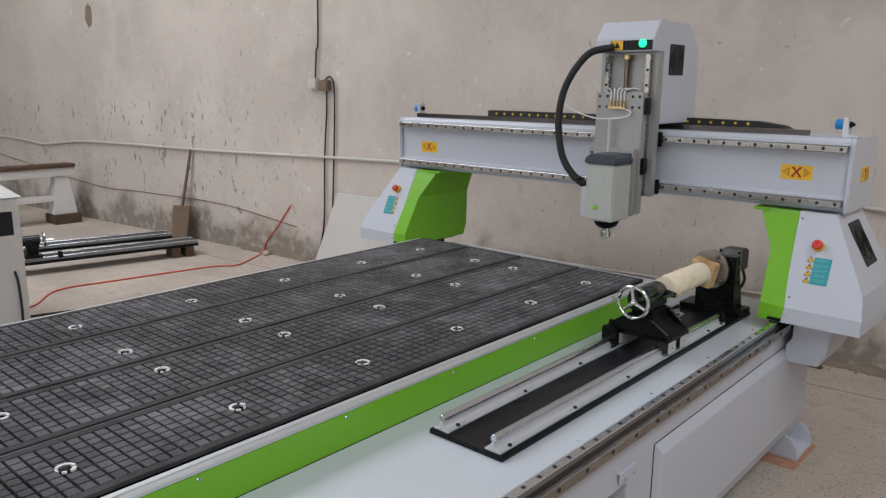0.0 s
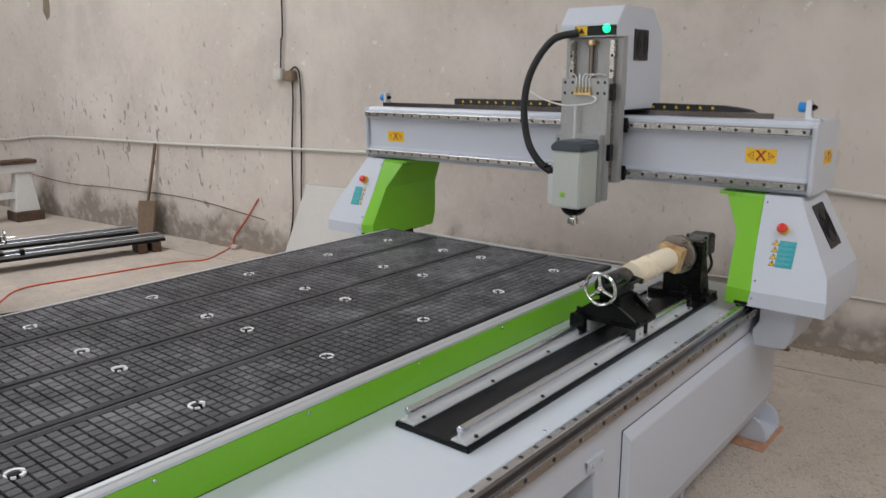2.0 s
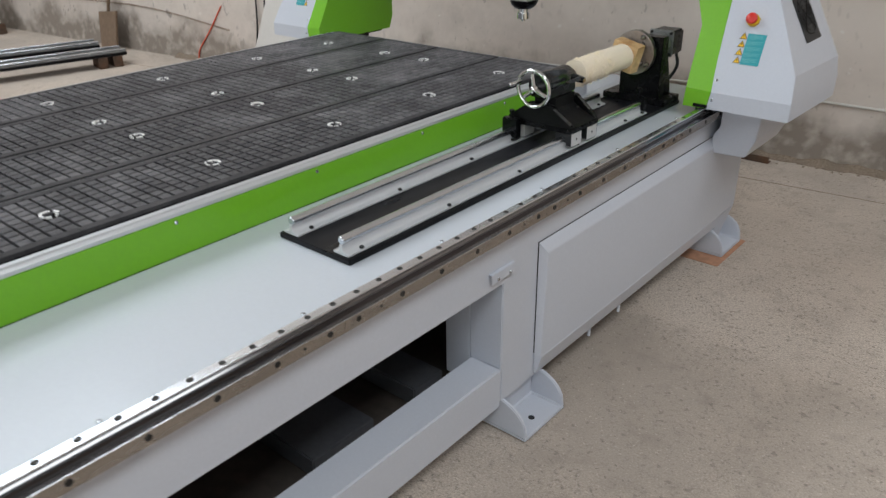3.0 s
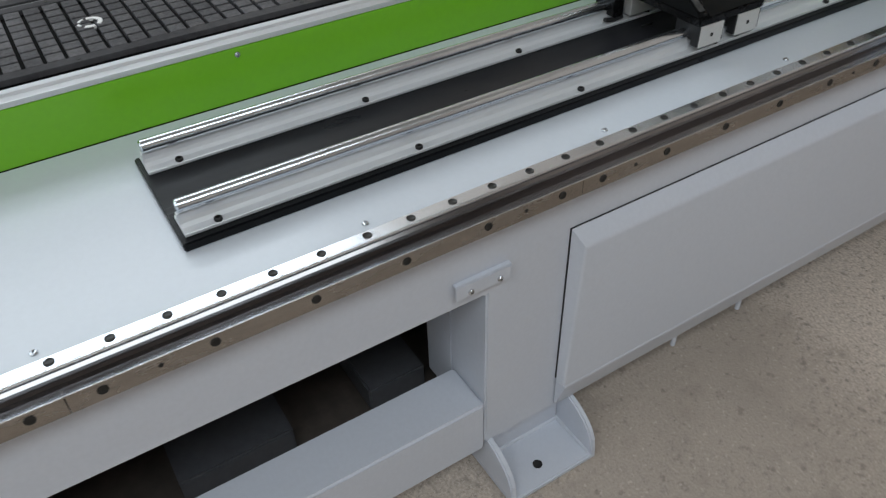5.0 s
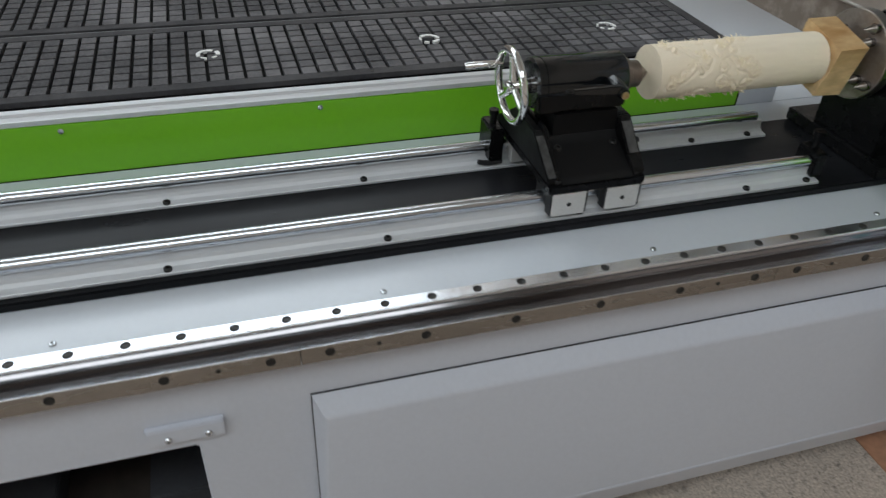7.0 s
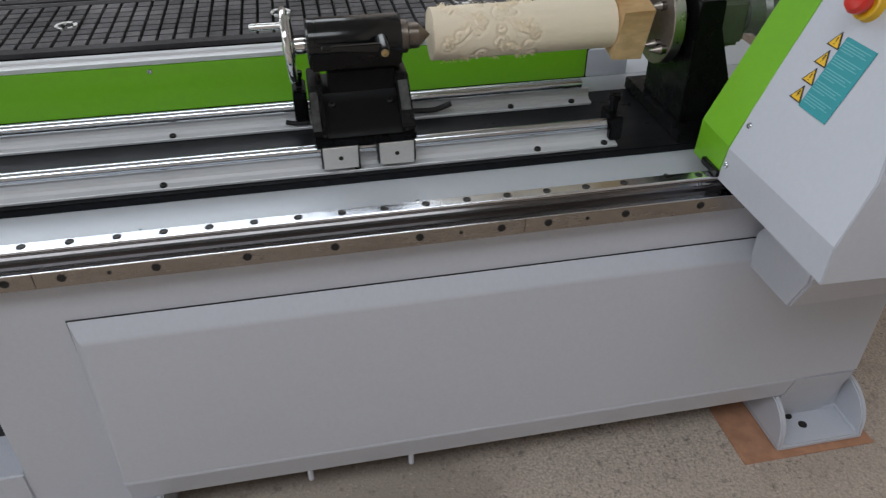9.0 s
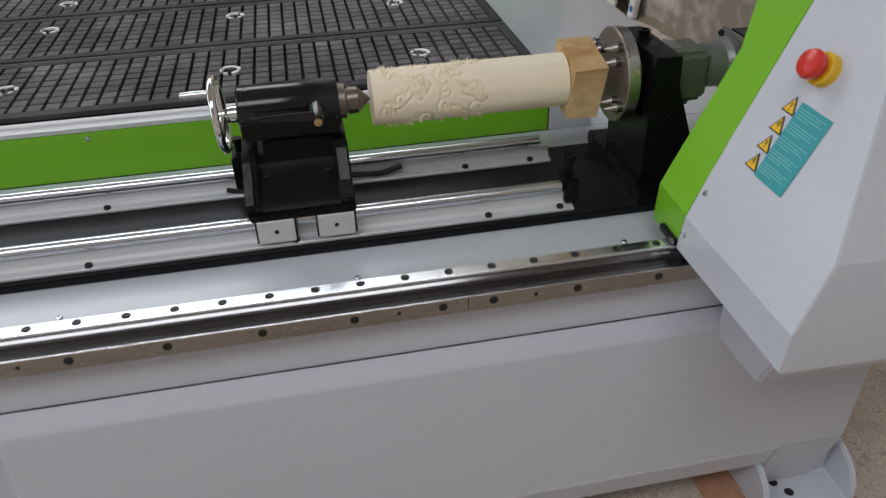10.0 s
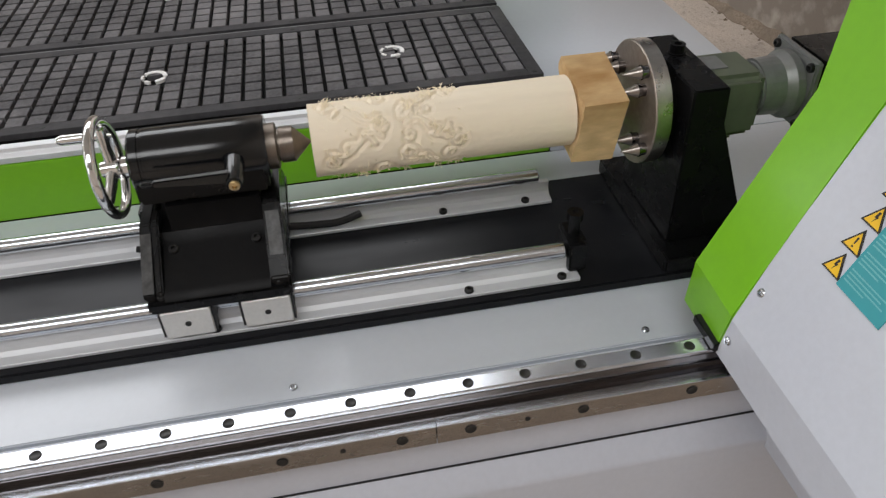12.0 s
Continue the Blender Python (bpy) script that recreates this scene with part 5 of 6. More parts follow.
def leg(right):
    def X(x):
        return x if right else -2.02 - x
    def V(x, y, z):
        return (X(x), y, z)
    word = "grey-white folded leg cover"
    b = bm_new()
    # sloping front, outer cheek in two folds, back
    rows = [[(-0.018, 0.303, 0.640), (0.246, 0.303, 0.640), (0.246, 0.790, 0.625), (-0.018, 0.790, 0.640)],
            [(-0.008, 0.304, 0.697), (0.246, 0.304, 0.697), (0.246, 0.795, 0.697), (-0.008, 0.795, 0.697)],
            [(-0.020, 0.343, 0.775), (0.232, 0.343, 0.775), (0.236, 0.790, 0.765), (-0.020, 0.790, 0.765)],
            [(-0.034, 0.462, 1.0305), (0.092, 0.462, 1.0305), (0.092, 0.790, 1.0305), (-0.034, 0.790, 1.0305)]]
    rings = [[b.verts.new(V(*p)) for p in r] for r in rows]
    for q, r in zip(rings, rings[1:]):
        for i in range(4):
            b.faces.new((q[i], q[(i + 1) % 4], r[(i + 1) % 4], r[i]))
    b.faces.new(rings[0])
    b.faces.new(rings[-1])
    lg = part("leg_cover", b, PAINT, gantry, word, 0.0014)
    b = bm_new()
    rows = [[(-0.100, 0.306, 0.640), (-0.0185, 0.3035, 0.640), (-0.0185, 0.780, 0.640), (-0.100, 0.780, 0.640)],
            [(-0.095, 0.306, 0.702), (-0.009, 0.3050, 0.698), (-0.009, 0.810, 0.698), (-0.095, 0.810, 0.702)],
            [(-0.106, 0.399, 0.890), (-0.027, 0.3975, 0.890), (-0.027, 0.800, 0.890), (-0.106, 0.800, 0.890)],
            [(-0.168, 0.460, 1.012), (-0.0345, 0.458, 1.018), (-0.0345, 0.775, 1.018), (-0.168, 0.775, 1.012)],
            [(-0.168, 0.462, 1.030), (-0.0345, 0.460, 1.030), (-0.0345, 0.775, 1.030), (-0.168, 0.775, 1.030)]]
    rings = [[b.verts.new(V(*p)) for p in r] for r in rows]
    for q, r in zip(rings, rings[1:]):
        for i in range(4):
            b.faces.new((q[i], q[(i + 1) % 4], r[(i + 1) % 4], r[i]))
    b.faces.new(rings[0])
    b.faces.new(rings[-1])
    part("green_cover", b, GREEN, gantry, "lime-green folded inner leg cover", 0.0012)
    b = bm_new()
    box(b, min(X(-0.200), X(-0.140)), max(X(-0.200), X(-0.140)), 0.455, 0.70, 1.020, 1.031)
    part("green_flange", b, GREEN, gantry, "", 0.001)
    # carriage on the rail, black, under the covers
    b = bm_new()
    box(b, min(X(-0.062), X(-0.002)), max(X(-0.062), X(-0.002)), 0.325, 0.76, 0.6255, 0.6398)
    box(b, min(X(-0.0595), X(0.010)), max(X(-0.0595), X(0.010)), 0.325, 0.335, 0.6445, 0.66)
    box(b, min(X(-0.062), X(-0.014)), max(X(-0.062), X(-0.014)), 0.298, 0.3245, 0.6440, 0.6545)
    part("carriage", b, BLACK, gantry, "", 0.001)
    b = bm_new()
    prism(b, [(X(-0.0135), 0.476), (X(-0.006), 0.466), (X(0.104), 0.470), (X(0.13), 0.534), (X(0.14), 0.6395), (X(0.006), 0.6395), (X(0.006), 0.56), (X(-0.0135), 0.53)], "y", 0.395, 0.72)
    part("drive_cover", b, PAINT, gantry, "", 0.004)
    # front plane of the sloping cover
    out = Vector((0, -1, 0.49)).normalized()
    def P(x, z, off=0.0):
        y = 0.343 + (z - 0.775) * (0.462 - 0.343) / (1.0305 - 0.775)
        return Vector((X(x), y, z)) + out * off
    slope = (P(0, 1.0) - P(0, 0.9)).normalized()
    nrm = Vector((1, 0, 0)).cross(slope)
    face = Matrix((Vector((1, 0, 0)), slope, nrm)).transposed().to_4x4()
    def F(x, z, off=0.0):
        return Matrix.Translation(P(x, z) + nrm * off) @ face
    # emergency stop
    b = bm_new()
    lathe(b, (0, 0, 0), (0, 0, 1), [(0, 0.0225), (0.012, 0.0225), (0.014, 0.020), (0.014, 0)], 28)
    me = finish("stop_collar", b, YELLOW, 0.0)
    col = piece("stop_collar", me, lg, F(0.057, 0.917) @ Matrix.Scale(0.88, 4), "yellow collar")
    b = bm_new()
    lathe(b, (0, 0, 0.0142), (0, 0, 1), [(0, 0.013), (0.006, 0.013), (0.008, 0.019), (0.016, 0.0205), (0.022, 0.0175), (0.025, 0.011), (0.026, 0)], 32)
    part("stop_button", b, RED, col, "red mushroom push button")
    # teal notice with four warning triangles
    b = bm_new()
    box(b, -0.029, 0.029, -0.050, 0.050, 0.0003, 0.0014)
    lab = piece("notice_label", finish("notice_label", b, TEAL), lg, F(0.083, 0.834), "teal notice sticker with rows of pale print")
    b = bm_new()
    for k in range(5):
        y = 0.044 - 0.0185 * k
        for n, w in enumerate((0.95, 0.8, 0.9, 0.5)):
            box(b, -0.026, -0.026 + 0.052 * w, y - 0.0036 * n - 0.0009, y - 0.0036 * n + 0.0003, 0.0015, 0.0018)
    part("print_bar", b, INK_WHITE, lab)
    for k in range(4):
        z = 0.870 - 0.0235 * k
        b = bm_new()
        prism(b, [(-0.0125, -0.0095), (0.0125, -0.0095), (0, 0.0125)], "z", 0.0003, 0.0012)
        tri = piece("warning_triangle", finish("warning_triangle", b, INK_BLACK), lg, F(0.042, z), "black-edged yellow warning triangle")
        b = bm_new()
        prism(b, [(-0.0095, -0.0078), (0.0095, -0.0078), (0, 0.0090)], "z", 0.0013, 0.0016)
        part("triangle_field", b, STICKER, tri)
        b = bm_new()
        if k % 2:
            prism(b, [(-0.001, 0.005), (0.0018, 0.005), (0.0006, 0.001), (0.0022, 0.001), (-0.0014, -0.006), (0, -0.001), (-0.002, -0.001)], "z", 0.0017, 0.0019)
        else:
            prism(b, [(-0.001, 0.004), (0.001, 0.004), (0.0007, -0.0025), (-0.0007, -0.0025)], "z", 0.0017, 0.0019)
            box(b, -0.0009, 0.0009, -0.006, -0.0042, 0.0017, 0.0019)
        part("triangle_mark", b, INK_BLACK, tri)
    for x, z in ((-0.001, 0.734), (-0.020, 1.005)):
        piece("screw", SCREW, lg, F(x, z))
    piece("screw", SCREW, lg, at(X(-0.002), 0.3035, 0.672, TO_NY))
    # cooling fan opening in the sloping outer cheek
    a, c = Vector(V(0.092, 0.6, 1.0305)), Vector(V(0.234, 0.6, 0.770))
    dn = (c - a).normalized()
    n2 = dn.cross(Vector((0, 1, 0)))
    if (n2.x > 0) != right:
        n2 = -n2
    ax = Matrix((Vector((0, 1, 0)), -dn, Vector((0, 1, 0)).cross(-dn))).transposed().to_4x4()
    cpt = a + dn * 0.130
    fanm = Matrix.Translation(Vector((cpt.x, 0.605, cpt.z)) + n2 * 0.001) @ ax
    b = bm_new()
    s_ = 1 if (ax.to_3x3() @ Vector((0, 0, 1))).dot(n2) > 0 else -1
    box(b, -0.075, 0.075, -0.086, 0.086, -0.002 * s_, 0.002 * s_)
    fan = piece("fan_grille", finish("fan_grille", b, RUBBER, 0.002), lg, fanm, "black square fan grille")
    b = bm_new()
    for r in (0.02, 0.035, 0.05, 0.064):
        ring(b, (0, 0, 0.003 * s_), (0, 0, 1), r, 0.0016, 28, 6)
    for k in range(4):
        q = radians(45 + 90 * k)
        cyl(b, (0, 0, 0.003 * s_), (0.066 * math.cos(q), 0.066 * math.sin(q), 0.003 * s_), 0.0016, 6)
    part("guard_ring", b, BLACK, fan)


leg(True)
leg(False)

# ---- spindle head on the gantry ----
spin = thing("spindle_head", "grey cutting head with an air-cooled spindle on the gantry", "spindle head")
HX0, HX1 = -0.862, -0.605
b = bm_new()
prism(b, [(0.440, 1.325), (0.775, 1.325), (0.775, 1.625), (0.670, 1.732), (0.400, 1.732), (0.345, 1.660), (0.345, 1.612), (0.440, 1.612)], "x", HX0, HX1)
hood = part("hood", b, PAINT, spin, "grey folded steel hood", 0.003)
b = bm_new()
box(b, HX1 + 0.0005, HX1 + 0.004, 0.490, 0.622, 1.522, 1.645)
fan = part("fan_grille", b, RUBBER, spin, "black square fan grille", 0.002)
b = bm_new()
for r in (0.015, 0.028, 0.041, 0.054):
    ring(b, (HX1 + 0.0045, 0.556, 1.583), (1, 0, 0), r, 0.0014, 28, 6)
part("guard_ring", b, BLACK, fan)
b = bm_new()
box(b, HX0 + 0.07, HX1 - 0.005, 0.343, 0.3448, 1.617, 1.655)
part("notice_plate", b, BLACK, spin, "")
b = bm_new()
box(b, HX0 + 0.075, HX0 + 0.125, 0.3415, 0.3428, 1.618, 1.654)
ws = part("warning_sign", b, STICKER, spin, "yellow warning sign")
b = bm_new()
prism(b, [(HX0 + 0.086, 1.626), (HX0 + 0.114, 1.626), (HX0 + 0.100, 1.648)], "y", 0.3405, 0.3414)
part("sign_mark", b, INK_BLACK, ws)
b = bm_new()
lathe(b, (HX1 - 0.045, 0.3425, 1.642), (0, -1, 0), [(0, 0.016), (0.006, 0.016), (0.008, 0.013), (0.013, 0.011), (0.015, 0)], 24)
part("power_lamp", b, LAMP_GREEN, spin, "lit green indicator lamp")
# cross slide and upright column
b = bm_new()
box(b, HX0, HX1, 0.400, 0.439, 1.030, 1.611)
part("back_plate", b, MILLED, spin, "", 0.003)
for z in (1.068, 1.264):
    for x in (HX0 + 0.005, HX1 - 0.062):
        b = bm_new()
        box(b, x, x + 0.075 if x > -0.7 else x + 0.06, 0.4395, 0.4525, z - 0.03, z + 0.03)
        part("bearing_block", b, BLACK, spin, "", 0.002)
for x in (HX0 + 0.03, HX1 - 0.045):
    b = bm_new()
    box(b, x, x + 0.020, 0.375, 0.3995, 1.035, 1.600)
    r = part("upright_rail", b, RACK, spin, "steel upright guide rail", 0.002)
    for k in range(9):
        piece("bolt", RAILBOLT, r, at(x + 0.010, 0.3748, 1.06 + 0.06 * k, TO_NY))
b = bm_new()
cyl(b, (-0.735, 0.383, 1.36), (-0.735, 0.383, 1.600), 0.010, 16)
part("ball_screw", b, CAST, spin, "dark steel ball screw")
b = bm_new()
lathe(b, (-0.735, 0.383, 1.600), (0, 0, -1), [(0, 0.020), (0.018, 0.020), (0.018, 0.011), (0.018, 0)], 20)
part("screw_bearing", b, BRASS, spin)
b = bm_new()
box(b, -0.842, -0.628, 0.335, 0.3705, 0.960, 1.452)
zp = part("z_plate", b, MILLED, spin, "grey steel sliding plate with bolt holes", 0.003)
for x in (-0.825, -0.790, -0.675, -0.645):
    for z in (1.435, 1.392):
        piece("bolt", RAILBOLT, zp, at(x, 0.3349, z, TO_NY))
for z in (1.43, 1.19):
    b = bm_new()
    box(b, -0.6275, -0.612, 0.338, 0.372, z - 0.065, z)
    part("bearing_block", b, BLACK, spin, "", 0.002)
b = bm_new()
box(b, -0.848, -0.640, 0.306, 0.3345, 0.955, 1.228)
mp = part("spindle_plate", b, MILLED, spin, "", 0.003)
for x in (-0.832, -0.656):
    for z in (1.205, 1.085, 0.975):
        piece("bolt", RAILBOLT, mp, at(x, 0.3059, z, TO_NY))
# oil lines over the plate
b = bm_new()
box(b, -0.778, -0.700, 0.318, 0.3345, 1.385, 1.395)
for k in range(5):
    lathe(b, (-0.770 + 0.0155 * k, 0.326, 1.395), (0, 0, 1), [(0, 0.005), (0.012, 0.005), (0.012, 0.0035), (0.024, 0.0035), (0.024, 0)], 10)
part("oil_manifold", b, BRASS, spin, "brass oil distributor")
for k in range(5):
    x = -0.770 + 0.0155 * k
    b = bm_new()
    tube(b, [(x, 0.326, 1.418), (x, 0.326, 1.455), (x + 0.012 * (k - 2), 0.345, 1.468), (x + 0.025 * (k - 2), 0.372, 1.462)], 0.0022, 6)
    part("oil_tube", b, WHITE_TUBE, spin, "thin clear oil tube")
# spindle
SX0, SX1, SY0, SY1 = -0.772, -0.646, 0.165, 0.3055
b = bm_new()
box(b, SX0, SX1, SY0, SY1, 0.945, 1.172)
body = part("spindle_body", b, SPINDLE, spin, "pale grey square spindle housing", 0.006)
b = bm_new()
prism(b, [(SX0 - 0.008, 1.1725), (SX1 + 0.006, 1.1725), (SX1 + 0.006, 1.195), (SX1 - 0.02, 1.212), (SX0 + 0.02, 1.212), (SX0 - 0.008, 1.195)], "y", SY0 - 0.006, SY1)
part("spindle_cap", b, SLATE, spin, "slate-blue plastic spindle cap", 0.005)
b = bm_new()
cx, cy = (SX0 + SX1) / 2, (SY0 + SY1) / 2
lathe(b, (cx, cy, 0.9445), (0, 0, -1), [(0, 0.052), (0.006, 0.052), (0.022, 0.045), (0.034, 0.030), (0.036, 0)], 32)
part("nose", b, BLACK, spin)
b = bm_new()
lathe(b, (cx, cy, 0.909), (0, 0, -1), [(0, 0.018), (0.012, 0.018), (0.013, 0.023), (0.034, 0.023), (0.036, 0.016), (0.036, 0.008), (0.044, 0.008), (0.044, 0)], 24)
part("collet_nut", b, CHROME, spin, "bright steel collet nut")
b = bm_new()
box(b, SX0 - 0.030, SX0 - 0.0005, 0.18, 0.235, 0.955, 1.075)
part("junction_box", b, ALU, spin, "", 0.004)
b = bm_new()
lathe(b, (SX0 + 0.05, SY0 - 0.0005, 1.00), (0, -1, 0), [(0, 0.011), (0.002, 0.011), (0.003, 0)], 18)
part("approval_sticker", b, material("green_sticker", (0.25, 0.5, 0.02), 0.5), spin, "round green sticker")
b = bm_new()
lathe(b, (SX0 - 0.030, 0.20, 1.105), (-1, 0, 0), [(0, 0.005), (0.014, 0.005), (0.015, 0.010), (0.028, 0.010), (0.030, 0.006), (0.030, 0)], 12)
part("clamp_knob", b, BLACK, spin)
b = bm_new()
cyl(b, (SX0 + 0.012, 0.31, 1.17), (SX0 + 0.012, 0.31, 1.345), 0.006, 10)
part("guide_rod", b, ALU, spin)
b = bm_new()
tube(b, [(-0.775, 0.335, 1.630), (-0.86, 0.28, 1.600), (-0.930, 0.24, 1.48), (-0.955, 0.23, 1.34), (-0.930, 0.225, 1.20), (-0.870, 0.215, 1.12), (-0.800, 0.205, 1.08)], 0.0145, 12, 10)
line = smooth_line([Vector(p) for p in ((-0.775, 0.335, 1.630), (-0.86, 0.28, 1.600), (-0.930, 0.24, 1.48), (-0.955, 0.23, 1.34), (-0.930, 0.225, 1.20), (-0.870, 0.215, 1.12), (-0.800, 0.205, 1.08))], 14)
for p, q in zip(line, line[1:]):
    ring(b, tuple(p), tuple(Vector(q) - Vector(p)), 0.0142, 0.0018, 12, 5)
part("cable_hose", b, RUBBER, spin, "thick black corrugated cable hose")
b = bm_new()
tube(b, [(-0.93, 0.235, 1.40), (-0.88, 0.25, 1.37), (-0.80, 0.29, 1.345), (-0.70, 0.315, 1.352), (-0.675, 0.322, 1.372), (-0.70, 0.33, 1.384)], 0.0035, 6)
part("thin_cable", b, WHITE_TUBE, spin, "thin grey cable")

# ---- wooden packing boards under the feet ----
for x0, x1, y0, y1 in ((-0.24, 0.046, 0.478, 0.765),):
    b = bm_new()
    box(b, x0, x1, y0, y1, 0.0004, 0.0030)
    solid("packing_board", "thin reddish plywood packing board under a machine foot", "board", b, PLYPAD, 0.0008)

# ---- along the wall ----
def pipe(name, label, pts, r, mat, cat="pipe"):
    b = bm_new()
    tube(b, pts, r, 12, 8)
    return solid(name, label, cat, b, mat)


def along(pts, off):
    """(x, z) pairs carried onto the wall, off metres in front of it."""
    return [(x, wall_line(x, off), z) for x, z in pts]


wp = pipe("wall_pipe", "white plastic conduit pipe fixed to the plaster wall", along([(-13.9, 0.80), (-10.4, 0.825), (-9.38, 0.818), (-8.76, 0.794), (-8.3, 0.772), (-7.6, 0.838), (-6.78, 0.856), (-6.08, 0.860), (-5.22, 0.868), (-3.19, 0.908), (-0.911, 0.917), (-0.55, 0.905), (-0.20, 0.884), (0.145, 0.859), (0.6, 0.824), (3.1, 0.766), (6.9, 0.76)], 0.018), 0.0125, PIPE)
b = bm_new()
lathe(b, (-0.769, wall_line(-0.769, 0.021), 0.911), (1, 0.1, -0.03), [(0, 0.020), (0.03, 0.020), (0.03, 0.017), (0.05, 0.017), (0.05, 0.020), (0.08, 0.020)], 14)
part("coupling", b, PIPE, wp)
pipe("thin_wall_cable", "thin pale cable sagging along the foot of the wall", along([(-3.1, 0.373), (-1.82, 0.338), (-0.683, 0.337), (0.308, 0.319), (2.559, 0.28), (6.9, 0.27)], 0.008), 0.0065, PIPE, "cable")
pipe("thin_wall_cable", "thin brownish cable sagging across the stained wall", along([(-13.9, 0.7), (-10.17, 0.635), (-7.5, 0.389), (-6.5, 0.384), (-5.285, 0.382), (-4.3, 0.283)], 0.005), 0.0038, CARDBOARD, "cable")
sb = thing("socket_box", "small weathered junction box with hanging black wires on the wall", "junction box")
for x0, x1, z0, z1, mat in ((-4.08, -3.98, 1.43, 1.515, PIPE), (-3.955, -3.86, 1.42, 1.50, CARDBOARD)):
    b = bm_new()
    prism(b, [(x0, wall_line(x0, 0.05)), (x1, wall_line(x1, 0.05)), (x1, wall_line(x1, 0.001)), (x0, wall_line(x0, 0.001))], "z", z0, z1)
    part("box", b, mat, sb, "", 0.008)
for pts in ([(-4.016, 1.515), (-4.0, 1.72), (-3.971, 2.12), (-3.96, 5.15)], [(-3.92, 1.497), (-3.857, 1.524), (-3.817, 1.435), (-3.825, 1.05), (-3.873, 0.25), (-3.88, 0.02)], [(-3.896, 1.417), (-3.904, 1.23), (-3.936, 0.874), (-3.96, 0.35), (-4.05, 0.02)]):
    b = bm_new()
    tube(b, along(pts, 0.02), 0.0065, 8, 8)
    part("wire", b, RUBBER, sb, "black hanging wire")
# white board leaning on the wall behind the machine
b = bm_new()
lo, hi = [(-3.99, 0.12), (-2.95, 0.12), (-2.95, 0.105), (-3.99, 0.105)], [(-3.80, 0.025), (-2.93, 0.025), (-2.93, 0.010), (-3.80, 0.010)]
hexa(b, [(x, wall_line(x, o), 0.001) for x, o in lo], [(x, wall_line(x, o), 0.62) for x, o in hi])
solid("white_board", "white sheet board leaning against the plaster wall", "board", b, BOARD, 0.003)
# socket strip standing by the board
st = thing("socket_strip", "white socket strip with blue outlets standing against the wall", "socket strip")
b = bm_new()
hexa(b, [(-2.91, wall_line(-2.91, 0.06), 0.001), (-2.85, wall_line(-2.85, 0.06), 0.001), (-2.85, wall_line(-2.85, 0.03), 0.001), (-2.91, wall_line(-2.91, 0.03), 0.001)],
     [(-2.90, wall_line(-2.90, 0.034), 0.30), (-2.84, wall_line(-2.84, 0.034), 0.30), (-2.84, wall_line(-2.84, 0.004), 0.30), (-2.90, wall_line(-2.90, 0.004), 0.30)])
part("body", b, WHITE_TUBE, st, "", 0.006)
for k in range(4):
    z = 0.05 + 0.062 * k
    b = bm_new()
    x, o = -2.878 + 0.033 * z, 0.061 - 0.087 * z
    cyl(b, (x, wall_line(x, o), z), (x, wall_line(x, o + 0.002), z), 0.017, 14)
    part("outlet", b, BLUE, st)
# crumbling mortar along the foot of the wall and the slab joint in front of it
random.seed(21)
vs, fs = [], []
NX = 520
for i in range(NX + 1):
    x = -5.0 + 7.5 * i / NX
    n1 = 0.5 + 0.5 * noise.noise(Vector((x * 3.1, 0.3, 0))) + 0.5 * noise.noise(Vector((x * 14, 1.3, 0)))
    n2 = 0.5 + 0.6 * noise.noise(Vector((x * 6.0, 5.3, 0))) + 0.4 * noise.noise(Vector((x * 23, 2.3, 0)))
    h, d = 0.006 + 0.035 * max(n1, 0), 0.008 + 0.038 * max(n2, 0)
    for off, z in ((-0.01, h + 0.02), (0.004, h), (0.4 * d, h * 0.7 + 0.004 * noise.noise(Vector((x * 40, 7, 0)))), (d, 0.003), (d + 0.004, -0.01)):
        vs.append((x, wall_line(x, off), z))
for i in range(NX):
    for k in range(4):
        fs.append((i * 5 + k, i * 5 + k + 1, i * 5 + k + 6, i * 5 + k + 5))
me = bpy.data.meshes.new("trim")
me.from_pydata(vs, [], fs)
me.materials.append(MORTAR)
tagged(new("trim", me), "crumbling brown mortar along the foot of the wall", "trim", kind="structure")
b = bm_new()
for i in range(150):
    x = random.uniform(-4.2, 2.0)
    y, r = wall_line(x, 0.03 + abs(random.gauss(0, 0.035))), random.uniform(0.003, 0.011)
    q = [b.verts.new((x + r * random.uniform(0.6, 1.2) * math.cos(a), y + r * random.uniform(0.6, 1.2) * math.sin(a), 0.0003)) for a in (0, 1.3, 2.6, 3.9, 5.1)]
    top = b.verts.new((x, y, r * 0.9))
    for k in range(5):
        b.faces.new((q[k], q[(k + 1) % 5], top))
tagged(solid("crumbs", "crumbs of mortar scattered along the wall foot", "rubble", b, MORTAR), kind="stuff")
b = bm_new()
prism(b, [(-6.0, wall_line(-6.0, 0.374)), (6.0, wall_line(6.0, 0.374)), (6.0, wall_line(6.0, 0.367)), (-6.0, wall_line(-6.0, 0.367))], "z", -0.002, 0.0006)
solid("floor_joint", "dark narrow joint between the concrete slabs", "floor joint", b, MORTAR, kind="structure")
b = bm_new()
random.seed(5)
spot = [(-7.23 + 0.060 * (1 + 0.2 * random.uniform(-1, 1)) * math.cos(2 * math.pi * k / 18), 2.13 + 0.115 * (1 + 0.2 * random.uniform(-1, 1)) * math.sin(2 * math.pi * k / 18)) for k in range(18)]
hexa(b, [(x, wall_line(x, -0.002), z) for x, z in spot], [(x, wall_line(x, 0.004), z) for x, z in spot])
solid("plaster_patch", "dark oval patch of bare mortar on the plaster wall", "wall patch", b, MORTAR, kind="structure")
